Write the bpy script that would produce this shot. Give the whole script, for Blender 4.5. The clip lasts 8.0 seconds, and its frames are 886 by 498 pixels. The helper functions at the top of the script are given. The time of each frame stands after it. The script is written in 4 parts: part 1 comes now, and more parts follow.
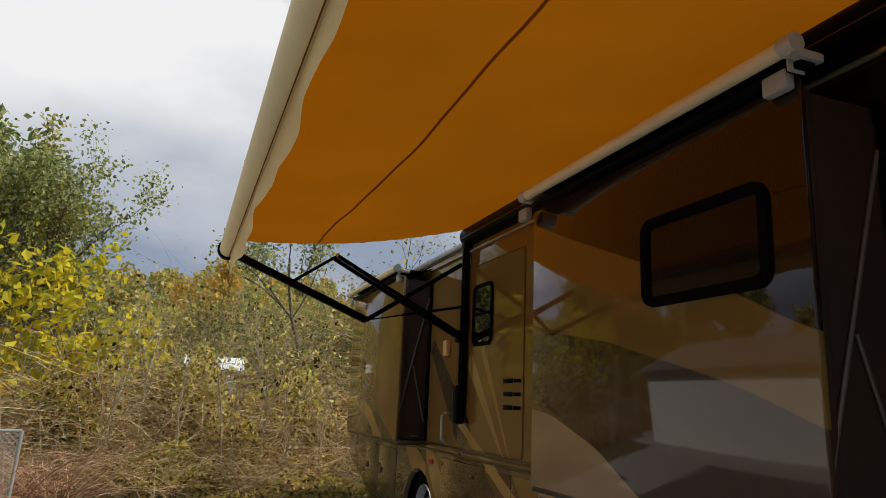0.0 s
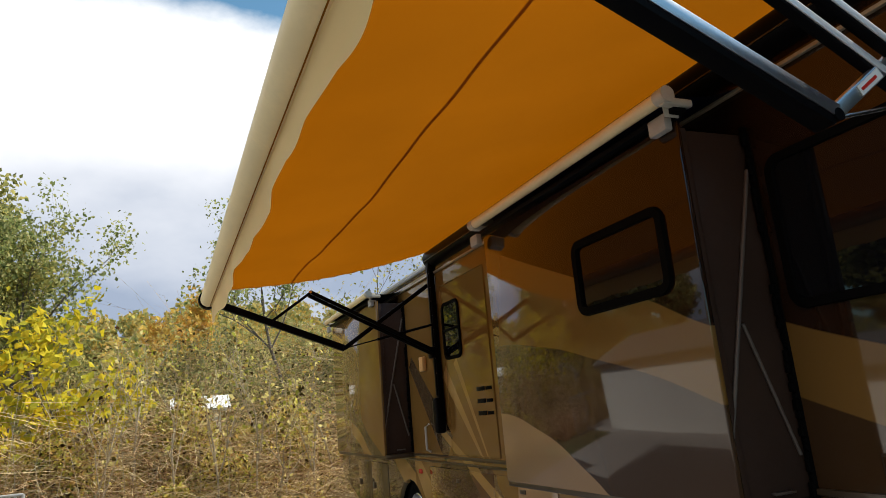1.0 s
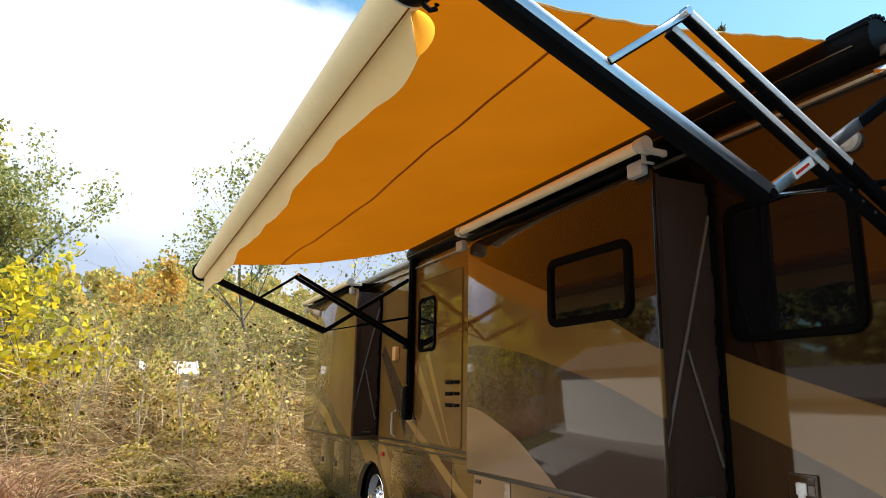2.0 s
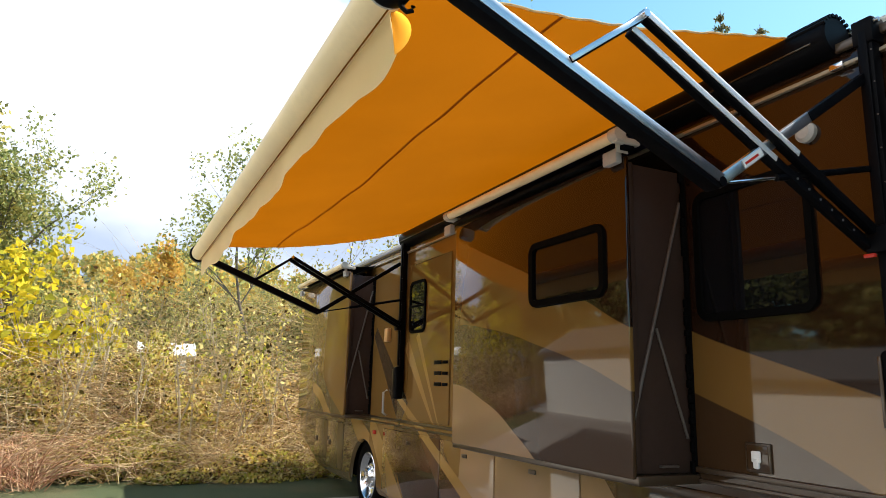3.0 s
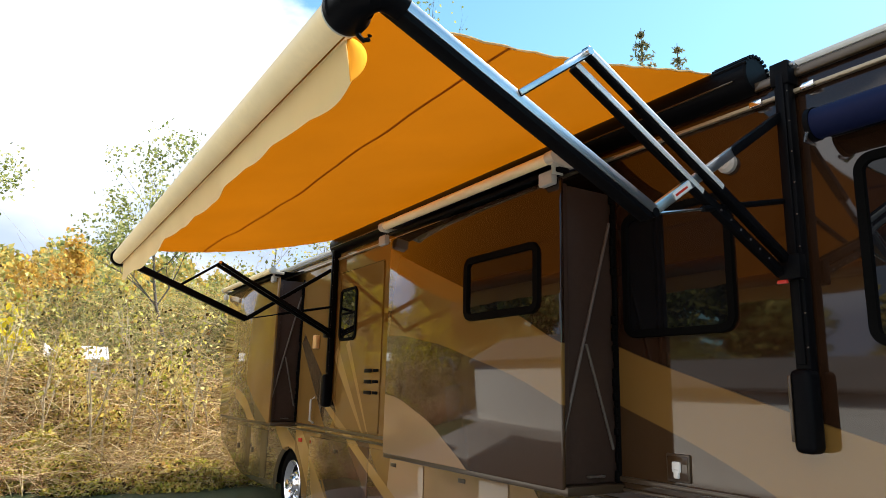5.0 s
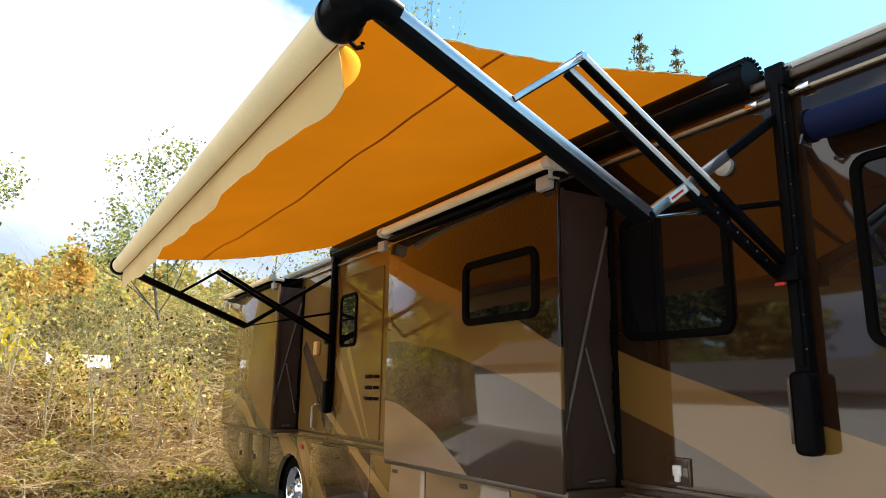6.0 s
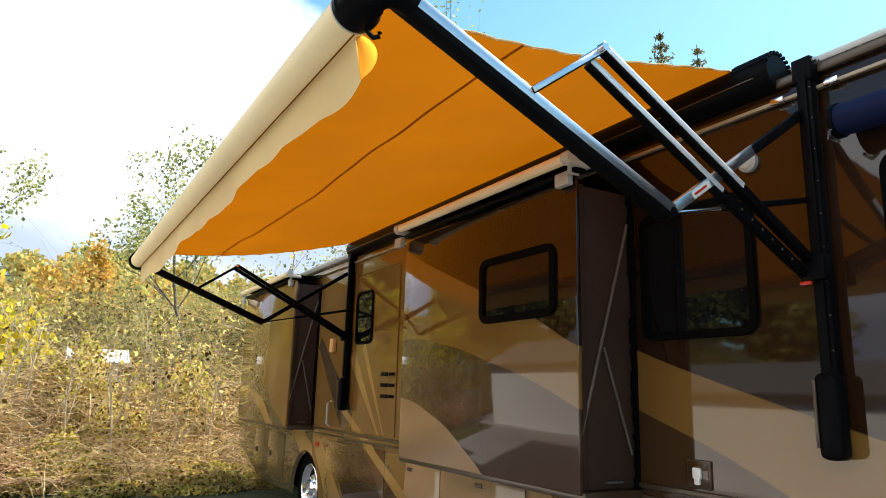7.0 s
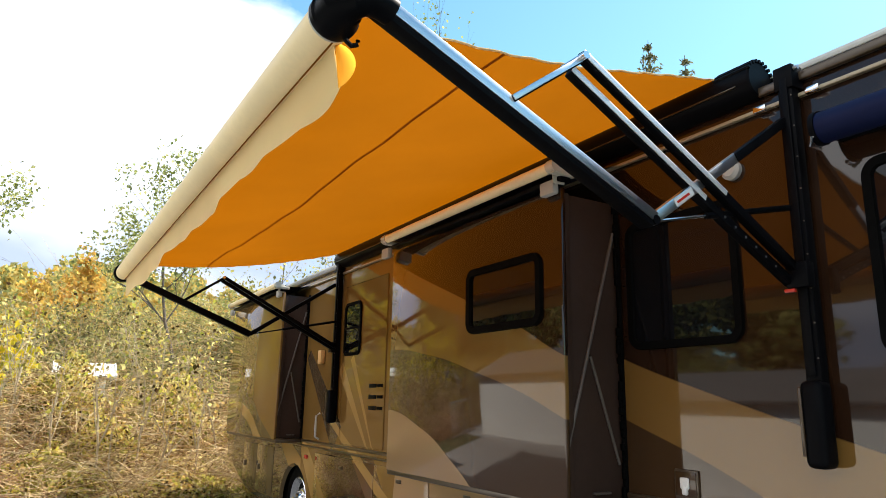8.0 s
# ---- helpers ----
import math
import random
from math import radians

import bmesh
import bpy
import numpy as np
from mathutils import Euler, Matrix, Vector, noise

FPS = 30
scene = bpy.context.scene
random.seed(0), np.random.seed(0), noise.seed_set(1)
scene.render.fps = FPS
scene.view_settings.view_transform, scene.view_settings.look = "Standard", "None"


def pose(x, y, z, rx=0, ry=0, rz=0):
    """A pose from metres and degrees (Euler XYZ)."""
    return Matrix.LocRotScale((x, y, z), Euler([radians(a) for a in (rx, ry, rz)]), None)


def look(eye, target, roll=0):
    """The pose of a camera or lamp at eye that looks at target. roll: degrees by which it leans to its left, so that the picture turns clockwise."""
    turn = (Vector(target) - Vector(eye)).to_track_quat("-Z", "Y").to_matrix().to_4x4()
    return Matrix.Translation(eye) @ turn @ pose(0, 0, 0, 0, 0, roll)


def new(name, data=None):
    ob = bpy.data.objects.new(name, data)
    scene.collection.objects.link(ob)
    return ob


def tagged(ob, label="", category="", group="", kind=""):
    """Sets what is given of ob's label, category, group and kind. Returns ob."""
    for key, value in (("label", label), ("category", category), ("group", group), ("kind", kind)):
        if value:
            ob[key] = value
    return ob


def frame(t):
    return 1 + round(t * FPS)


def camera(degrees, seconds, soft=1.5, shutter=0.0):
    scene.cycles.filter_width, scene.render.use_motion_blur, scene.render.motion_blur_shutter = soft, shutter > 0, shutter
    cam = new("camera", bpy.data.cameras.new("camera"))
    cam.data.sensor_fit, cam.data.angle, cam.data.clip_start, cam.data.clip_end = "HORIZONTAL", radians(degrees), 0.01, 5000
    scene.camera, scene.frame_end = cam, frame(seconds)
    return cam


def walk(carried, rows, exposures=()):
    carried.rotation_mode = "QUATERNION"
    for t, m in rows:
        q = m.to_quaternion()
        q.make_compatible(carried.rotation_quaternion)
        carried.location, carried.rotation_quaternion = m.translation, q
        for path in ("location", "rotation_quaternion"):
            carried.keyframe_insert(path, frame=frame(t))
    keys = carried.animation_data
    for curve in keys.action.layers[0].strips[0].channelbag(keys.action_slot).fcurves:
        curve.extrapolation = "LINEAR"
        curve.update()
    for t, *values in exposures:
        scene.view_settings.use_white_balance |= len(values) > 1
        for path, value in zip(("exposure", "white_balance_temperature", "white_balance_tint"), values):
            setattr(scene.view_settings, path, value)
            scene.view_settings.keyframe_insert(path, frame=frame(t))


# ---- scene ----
cam = camera(66.5, 8.0, soft=0.8)
PATH = [
    (0, (-2.66, 2.297, 1.713), (-1.997, 4.132, 2.153), 2.5),
    (0.5, (-2.746, 2.029, 1.747), (-2.084, 3.858, 2.211), -2.1),
    (1, (-2.796, 1.732, 1.766), (-2.049, 3.53, 2.222), -4.9),
    (2.3, (-3.08, 1.281, 1.753), (-2.264, 3.062, 2.157), 2.3),
    (2.5, (-3.033, 1.228, 1.76), (-2.267, 3.038, 2.133), 1.0),
    (3, (-3.066, 1.131, 1.684), (-2.243, 2.911, 2.077), 1.5),
    (3.5, (-3.143, 1.11, 1.737), (-2.182, 2.831, 2.076), 1.8),
    (4, (-3.182, 1.123, 1.738), (-2.183, 2.819, 2.088), 2.3),
    (4.5, (-3.183, 1.121, 1.746), (-2.168, 2.801, 2.126), 2.0),
    (6, (-3.163, 1.102, 1.761), (-2.148, 2.775, 2.176), 0.8),
    (6.5, (-3.155, 1.12, 1.757), (-2.172, 2.813, 2.165), 1.8),
    (7, (-3.136, 1.141, 1.75), (-2.165, 2.84, 2.163), 1.6),
    (7.5, (-3.128, 1.141, 1.753), (-2.158, 2.842, 2.16), 1.5),
    (8, (-3.09, 1.142, 1.752), (-2.102, 2.823, 2.196), 1.1),
]
walk(cam, [(t, look(eye, target, roll)) for t, eye, target, roll in PATH],
     exposures=[(0, -0.1), (0.5, 0.12), (1.0, 0.4), (1.6, 0.82), (2.3, 1.05), (3.2, 1.08), (4.5, 1.2), (8.0, 1.2)])

# ---- sun, sky ----
TO_SUN = Vector((0.82, 0.03, 1.0)).normalized()
sun = new("sun", bpy.data.lights.new("sun", "SUN"))
sun.data.energy, sun.data.angle, sun.data.color = 5.0, radians(0.6), (1.0, 0.93, 0.82)
sun.matrix_world = look(TO_SUN * 50, (0, 0, 0))

world = bpy.data.worlds.new("sky")
scene.world = world
world.use_nodes = True


def build_sky(nt):
    nt.nodes.clear()
    N, L = nt.nodes.new, nt.links.new
    out, bg = N("ShaderNodeOutputWorld"), N("ShaderNodeBackground")
    sky = N("ShaderNodeTexSky")
    sky.sky_type, sky.sun_disc = "NISHITA", False
    sky.sun_elevation = math.asin(TO_SUN.z)
    sky.sun_rotation = math.atan2(TO_SUN.x, TO_SUN.y)
    sky.air_density, sky.dust_density, sky.ozone_density = 1.0, 0.4, 0.4
    tc = N("ShaderNodeTexCoord")
    # clouds: broad soft banks with broken edges, thinner towards the zenith side behind the coach
    mp = N("ShaderNodeMapping")
    mp.inputs["Scale"].default_value = (1.0, 1.0, 1.9)
    mp.inputs["Location"].default_value = (0.35, 0.1, 0.0)
    L(tc.outputs["Generated"], mp.inputs["Vector"])
    n1 = N("ShaderNodeTexNoise")
    n1.inputs["Scale"].default_value, n1.inputs["Detail"].default_value, n1.inputs["Roughness"].default_value = 1.6, 9, 0.55
    L(mp.outputs[0], n1.inputs["Vector"])
    # the bank lies over the open side; the sky clears over the coach
    dot = N("ShaderNodeVectorMath")
    dot.operation = "DOT_PRODUCT"
    dot.inputs[1].default_value = Vector((-0.20, 0.90, 0.38)).normalized()
    L(tc.outputs["Generated"], dot.inputs[0])
    # a second, wider bank stands opposite
    back = N("ShaderNodeVectorMath")
    back.operation = "DOT_PRODUCT"
    back.inputs[1].default_value = Vector((-0.85, -0.30, 0.40)).normalized() * 1.35
    L(tc.outputs["Generated"], back.inputs[0])
    bank = N("ShaderNodeMath")
    bank.operation = "MAXIMUM"
    L(dot.outputs["Value"], bank.inputs[0])
    L(back.outputs["Value"], bank.inputs[1])
    mul = N("ShaderNodeMath")
    mul.operation = "MULTIPLY_ADD"
    mul.inputs[1].default_value, mul.inputs[2].default_value = 1.6, -1.28
    L(bank.outputs[0], mul.inputs[0])
    add = N("ShaderNodeMath")
    L(n1.outputs["Fac"], add.inputs[0])
    L(mul.outputs[0], add.inputs[1])
    # its top breaks up into blue about a third of the way up
    top = N("ShaderNodeMapRange")
    top.inputs["From Min"].default_value, top.inputs["From Max"].default_value = 0.46, 0.57
    top.inputs["To Min"].default_value, top.inputs["To Max"].default_value = 0.0, 0.45
    high = N("ShaderNodeSeparateXYZ")
    L(tc.outputs["Generated"], high.inputs[0])
    L(high.outputs["Z"], top.inputs["Value"])
    less = N("ShaderNodeMath")
    less.operation = "SUBTRACT"
    L(add.outputs[0], less.inputs[0])
    L(top.outputs[0], less.inputs[1])
    ramp = N("ShaderNodeValToRGB")
    ramp.color_ramp.elements[0].position, ramp.color_ramp.elements[1].position = 0.45, 0.58
    L(less.outputs[0], ramp.inputs[0])
    n2 = N("ShaderNodeTexNoise")
    n2.inputs["Scale"].default_value, n2.inputs["Detail"].default_value = 2.3, 6
    L(mp.outputs[0], n2.inputs["Vector"])
    shade = N("ShaderNodeValToRGB")
    shade.color_ramp.elements[0].color, shade.color_ramp.elements[1].color = (3.6, 4.3, 5.6, 1), (11.0, 11.0, 11.1, 1)
    shade.color_ramp.elements[0].position, shade.color_ramp.elements[1].position = 0.45, 0.74
    # the bank is greyer towards the horizon
    up = N("ShaderNodeSeparateXYZ")
    L(tc.outputs["Generated"], up.inputs[0])
    rise = N("ShaderNodeMath")
    rise.operation = "MULTIPLY"
    rise.inputs[1].default_value = 0.95
    L(up.outputs["Z"], rise.inputs[0])
    tone = N("ShaderNodeMath")
    tone.operation = "MULTIPLY_ADD"
    tone.inputs[1].default_value = 0.6
    L(n2.outputs["Fac"], tone.inputs[0])
    L(rise.outputs[0], tone.inputs[2])
    L(tone.outputs[0], shade.inputs[0])
    mix = N("ShaderNodeMix")
    mix.data_type = "RGBA"
    L(ramp.outputs["Color"], mix.inputs[0])
    clear = N("ShaderNodeVectorMath")
    clear.operation = "MULTIPLY"
    clear.inputs[1].default_value = (0.95, 1.38, 1.34)
    L(sky.outputs[0], clear.inputs[0])
    L(clear.outputs[0], mix.inputs[6])
    L(shade.outputs["Color"], mix.inputs[7])
    L(mix.outputs[2], bg.inputs["Color"])
    bg.inputs["Strength"].default_value = 0.085
    L(bg.outputs[0], out.inputs[0])


build_sky(world.node_tree)

# ---- materials ----


class Nodes:
    """A small wrapper that makes node materials short to write."""

    def __init__(self, name):
        self.mat = bpy.data.materials.new(name)
        self.mat.use_nodes = True
        self.nt = self.mat.node_tree
        self.bsdf = self.nt.nodes["Principled BSDF"]
        self.out = self.nt.nodes["Material Output"]

    def node(self, kind, **values):
        n = self.nt.nodes.new(kind)
        for k, v in values.items():
            n.inputs[k].default_value = v
        return n

    def link(self, a, b):
        self.nt.links.new(a, b)

    def put(self, socket, v):
        if isinstance(v, bpy.types.NodeSocket):
            self.link(v, socket)
        else:
            socket.default_value = v

    def math(self, op, a, b=0.0, c=0.0, clamp=False):
        n = self.nt.nodes.new("ShaderNodeMath")
        n.operation, n.use_clamp = op, clamp
        for i, v in enumerate((a, b, c)):
            self.put(n.inputs[i], v)
        return n.outputs[0]

    def mix(self, fac, a, b):
        n = self.nt.nodes.new("ShaderNodeMix")
        n.data_type = "RGBA"
        self.put(n.inputs[0], fac)
        for i, v in ((6, a), (7, b)):
            self.put(n.inputs[i], (*v, 1) if isinstance(v, tuple) else v)
        return n.outputs[2]

    def coord(self, scale=(1, 1, 1)):
        tc = self.node("ShaderNodeTexCoord")
        mp = self.node("ShaderNodeMapping", Scale=scale)
        self.link(tc.outputs["Object"], mp.inputs["Vector"])
        return mp.outputs[0]

    def noise(self, scale, detail=4, rough=0.55, vec=None):
        n = self.node("ShaderNodeTexNoise", Scale=scale, Detail=detail, Roughness=rough)
        self.link(vec if vec is not None else self.coord(), n.inputs["Vector"])
        return n.outputs["Fac"]

    def ramp(self, fac, p0, p1):
        n = self.nt.nodes.new("ShaderNodeMapRange")
        self.put(n.inputs[0], fac)
        n.inputs[1].default_value, n.inputs[2].default_value = p0, p1
        return n.outputs[0]

    def bump(self, height, strength=0.2, distance=0.01):
        n = self.node("ShaderNodeBump", Strength=strength, Distance=distance)
        self.link(height, n.inputs["Height"])
        self.link(n.outputs[0], self.bsdf.inputs["Normal"])

    def base(self, v):
        self.put(self.bsdf.inputs["Base Color"], (*v, 1) if isinstance(v, tuple) else v)

    def set(self, **kw):
        for k, v in kw.items():
            self.put(self.bsdf.inputs[k.replace("_", " ")], v)


def plain(name, col, rough=0.5, metal=0.0, grain=30, amount=0.15, bump=0.1, coat=0.0, spec=0.08):
    """A surface of one colour with fine grain and broad stains."""
    m = Nodes(name)
    fine, broad = m.noise(grain, 5), m.noise(grain * 0.08, 3)
    dark = tuple(c * (1 - amount) for c in col)
    lite = tuple(min(1, c * (1 + amount)) for c in col)
    c1 = m.mix(fine, dark, lite)
    m.base(m.mix(m.ramp(broad, 0.35, 0.75), c1, tuple(c * (1 - amount * 0.7) for c in col)))
    m.set(Metallic=metal, Coat_Weight=coat, Coat_Roughness=0.05)
    if not metal and max(col) < 0.05:
        m.set(Specular_IOR_Level=spec)
    m.set(Roughness=m.math("MULTIPLY_ADD", fine, 0.15, rough - 0.07))
    if bump:
        m.bump(fine, bump, 0.004)
    return m.mat


TAN, BROWN, DARK, GREIGE, SAND = (0.175, 0.093, 0.023), (0.019, 0.007, 0.003), (0.048, 0.024, 0.010), (0.31, 0.20, 0.108), (0.31, 0.18, 0.056)


def paint_material():
    """Full-body paint: tan ground with brown swooshes, under clear coat. Axes: y along the coach, z up."""
    m = Nodes("coach_paint")
    tc = m.node("ShaderNodeTexCoord")
    sep = m.node("ShaderNodeSeparateXYZ")
    m.link(tc.outputs["Object"], sep.inputs[0])
    y, z = sep.outputs["Y"], sep.outputs["Z"]

    def curve(points):
        """Height z of a smooth line along y."""
        n = m.node("ShaderNodeFloatCurve")
        c = n.mapping.curves[0]
        pts = sorted(points)
        c.points[0].location = (pts[0][0] / 16, pts[0][1] / 4)
        c.points[1].location = (pts[-1][0] / 16, pts[-1][1] / 4)
        for a, b in pts[1:-1]:
            c.points.new(a / 16, b / 4)
        n.mapping.update()
        m.link(m.math("DIVIDE", y, 16.0), n.inputs["Value"])
        return m.math("MULTIPLY", n.outputs[0], 4.0)

    def below(line):
        return m.math("MULTIPLY_ADD", m.math("SUBTRACT", line, z), 120.0, 0.5, clamp=True)

    def span(a, b):
        """1 between y = a and y = b."""
        return m.math("MULTIPLY", m.math("GREATER_THAN", y, a), m.math("LESS_THAN", y, b))

    def stripe(p, q, w0, w1):
        """A tapered straight stripe from p to q in (y, z)."""
        dy, dz = q[0] - p[0], q[1] - p[1]
        ln = math.hypot(dy, dz)
        uy, uz = dy / ln, dz / ln
        a = m.math("ADD", m.math("MULTIPLY", m.math("SUBTRACT", y, p[0]), uy), m.math("MULTIPLY", m.math("SUBTRACT", z, p[1]), uz))
        d = m.math("ABSOLUTE", m.math("SUBTRACT", m.math("MULTIPLY", m.math("SUBTRACT", y, p[0]), uz), m.math("MULTIPLY", m.math("SUBTRACT", z, p[1]), uy)))
        w = m.math("MULTIPLY_ADD", a, (w1 - w0) / ln, w0)
        inside = m.math("MULTIPLY_ADD", m.math("SUBTRACT", w, d), 120.0, 0.5, clamp=True)
        return m.math("MULTIPLY", inside, m.math("MULTIPLY", m.math("GREATER_THAN", a, 0.0), m.math("LESS_THAN", a, ln)))

    l1 = curve([(0, 1.0), (1.8, 1.33), (2.77, 1.59), (3.52, 1.81), (4.2, 2.04), (4.62, 2.24), (5.19, 2.46), (6.43, 2.96), (7.1, 3.3), (7.9, 3.9), (16, 4)])
    l2 = curve([(0, 0.0), (2.3, 0.75), (3.04, 1.2), (3.54, 1.44), (4.2, 1.68), (4.61, 1.83), (5.14, 1.97), (5.7, 2.1), (6.5, 2.17), (6.9, 1.9), (7.2, 1.2), (7.5, 0), (16, 0)])
    l3 = curve([(0, 0.0), (4.4, 0.3), (4.85, 0.9), (5.18, 1.21), (5.42, 1.35), (5.85, 1.55), (6.55, 1.69), (6.9, 1.6), (7.2, 1.2), (7.5, 0), (16, 0)])
    col = m.mix(below(l1), BROWN, TAN)
    col = m.mix(below(l2), col, DARK)
    col = m.mix(below(l3), col, GREIGE)
    # door and rear quarter
    foot = m.math("LESS_THAN", z, 1.17)
    col = m.mix(m.math("MULTIPLY", foot, stripe((8.1, 1.2), (7.05, 0.2), 0.24, 0.2)), col, (0.09, 0.042, 0.018))
    col = m.mix(m.math("MULTIPLY", foot, stripe((8.95, 1.25), (7.75, 0.1), 0.36, 0.44)), col, DARK)
    col = m.mix(stripe((9.85, 2.35), (8.75, 1.32), 0.08, 0.2), col, (0.07, 0.042, 0.02))
    col = m.mix(stripe((8.95, 1.52), (6.75, 0.5), 0.045, 0.07), col, SAND)
    col = m.mix(stripe((8.72, 2.15), (7.85, 1.22), 0.09, 0.012), col, SAND)
    col = m.mix(stripe((8.38, 2.24), (7.75, 1.25), 0.05, 0.01), col, SAND)
    col = m.mix(stripe((9.9, 1.2), (8.7, 0.1), 0.10, 0.25), col, SAND)
    band = curve([(0, 0), (8.6, 0.0), (9.0, 0.2), (9.8, 0.95), (10.6, 1.3), (11.2, 1.6), (12.3, 1.78), (13.4, 1.82), (16, 1.9)])
    lower = curve([(0, 0), (8.6, 0.0), (9.0, 0.0), (9.8, 0.5), (10.6, 1.02), (11.2, 1.42), (12.3, 1.66), (13.4, 1.74), (16, 1.86)])
    rear = m.math("GREATER_THAN", y, 9.93)
    col = m.mix(m.math("MULTIPLY", rear, below(m.math("ADD", band, 0.2))), col, (0.10, 0.066, 0.026))
    col = m.mix(m.math("MULTIPLY", rear, below(band)), col, SAND)
    col = m.mix(m.math("MULTIPLY", rear, below(lower)), col, (0.10, 0.07, 0.03))
    flake = m.noise(900, 2)
    dirt = m.noise(1.7, 6, 0.6)
    col = m.mix(m.math("MULTIPLY", flake, 0.012), col, (0.6, 0.46, 0.28))
    low_dirt = m.ramp(dirt, 0.5, 0.8)
    col = m.mix(m.math("MULTIPLY", low_dirt, 0.025), col, (0.30, 0.23, 0.14))
    m.base(col)
    m.set(Coat_Weight=1.0, Coat_IOR=1.55, Roughness=0.5, Specular_IOR_Level=0.0)
    m.set(Coat_Roughness=m.math("MULTIPLY_ADD", dirt, 0.05, 0.02))
    m.bump(m.noise(3.0, 2), 0.06, 0.01)
    return m.mat


def fabric_material(name, cream, glow, share=0.5, weave=700):
    """Woven awning cloth that lets the light through."""
    m = Nodes(name)
    fine = m.noise(weave, 2)
    broad = m.noise(1.3, 4)
    c = m.mix(m.math("MULTIPLY", broad, 0.5), cream, tuple(v * 0.75 for v in cream))
    g = m.mix(m.ramp(broad, 0.3, 0.75), glow, tuple(v * 0.84 for v in glow))
    d = m.node("ShaderNodeBsdfDiffuse", Roughness=0.6)
    t = m.node("ShaderNodeBsdfTranslucent")
    m.link(c, d.inputs["Color"])
    m.link(g, t.inputs["Color"])
    mx = m.node("ShaderNodeMixShader", Fac=share)
    m.link(d.outputs[0], mx.inputs[1])
    m.link(t.outputs[0], mx.inputs[2])
    b = m.node("ShaderNodeBump", Strength=0.15, Distance=0.002)
    m.link(fine, b.inputs["Height"])
    m.link(b.outputs[0], d.inputs["Normal"])
    m.link(mx.outputs[0], m.out.inputs["Surface"])
    return m.mat


def leaf_material(name, colours, thin=0.35, patch=None):
    """Leaves whose colour changes from piece to piece, partly translucent."""
    m = Nodes(name)
    geo = m.node("ShaderNodeNewGeometry")
    r = m.node("ShaderNodeValToRGB")
    r.color_ramp.interpolation = "CONSTANT"
    els = r.color_ramp.elements
    while len(els) < len(colours):
        els.new(0.5)
    for i, c in enumerate(colours):
        els[i].position = i / len(colours)
        els[i].color = (*c, 1)
    m.link(geo.outputs["Random Per Island"], r.inputs[0])
    clump = m.ramp(m.noise(0.9, 3), 0.3, 0.7)
    col = m.mix(m.math("MULTIPLY", clump, 0.15), r.outputs[0], tuple(v * 0.5 for v in colours[0]))
    if patch:
        col = m.mix(m.math("MULTIPLY", m.ramp(m.noise(0.55, 3, 0.6), 0.48, 0.62), 0.55), col, patch)
        # dark spots put the shade of gaps among the leaves into the colour
        col = m.mix(m.math("MULTIPLY", m.ramp(m.noise(2.2, 4, 0.6), 0.5, 0.68), 0.3), col, tuple(v * 0.3 for v in colours[1]))
    d = m.node("ShaderNodeBsdfDiffuse")
    t = m.node("ShaderNodeBsdfTranslucent")
    m.link(col, d.inputs[0])
    m.link(col, t.inputs[0])
    mx = m.node("ShaderNodeMixShader", Fac=thin)
    m.link(d.outputs[0], mx.inputs[1])
    m.link(t.outputs[0], mx.inputs[2])
    m.link(mx.outputs[0], m.out.inputs["Surface"])
    return m.mat


def glass_material(name, tint=(0.004, 0.004, 0.005)):
    m = Nodes(name)
    m.base(m.mix(m.noise(4, 3), tint, tuple(v * 1.6 for v in tint)))
    m.set(Roughness=0.02, IOR=1.45, Specular_IOR_Level=0.36)
    return m.mat


PAINT = paint_material()
CLOTH = fabric_material("awning_cloth", (0.36, 0.18, 0.024), (0.345, 0.096, 0.001), 0.5)
VALANCE = fabric_material("valance_cloth", (0.93, 0.74, 0.40), (1.0, 0.62, 0.2), 0.3)
# brown of the stitched seam, also used for the shade line under the roller
SEAM_SHADE = fabric_material("awning_seam_shade", (0.36, 0.16, 0.02), (0.31, 0.082, 0.001), 0.5)
# valance cloth again, with the sun's orange glow put into its colour
SUNLIT_FLAP = fabric_material("sunlit_flap_cloth", (0.80, 0.46, 0.10), (1.0, 0.50, 0.05), 0.75)
VINYL = plain("cream_vinyl", (0.88, 0.70, 0.40), 0.55, 0, 40, 0.1, 0.05)
WHITE_VINYL = plain("white_vinyl", (0.50, 0.46, 0.38), 0.5, 0, 30, 0.12, 0.05)
BLACK = plain("black_powder_coat", (0.004, 0.004, 0.005), 0.4, 0.0, 60, 0.25, 0.06, 0.0, 0.04)
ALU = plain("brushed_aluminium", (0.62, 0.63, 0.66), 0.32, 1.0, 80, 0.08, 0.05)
# pale half-metal that puts sky brightness into the inner arms' colour
SKYLIT_ALU = plain("skylit_aluminium", (0.82, 0.83, 0.85), 0.42, 0.35, 90, 0.08, 0.04)
RUBBER = plain("black_rubber", (0.004, 0.004, 0.004), 0.6, 0, 50, 0.3, 0.2, 0.0, 0.015)
ENDWALL = plain("brown_fibreglass", (0.046, 0.028, 0.021), 0.45, 0, 25, 0.2, 0.08, 0.15)
TRIM = plain("bronze_trim", (0.06, 0.038, 0.02), 0.35, 0.3, 50, 0.15, 0.05, 0.4)
ROOFING = plain("white_roof_membrane", (0.62, 0.61, 0.58), 0.6, 0, 12, 0.15, 0.1)
NAVY = plain("navy_cloth", (0.008, 0.012, 0.045), 0.5, 0, 90, 0.2, 0.1)
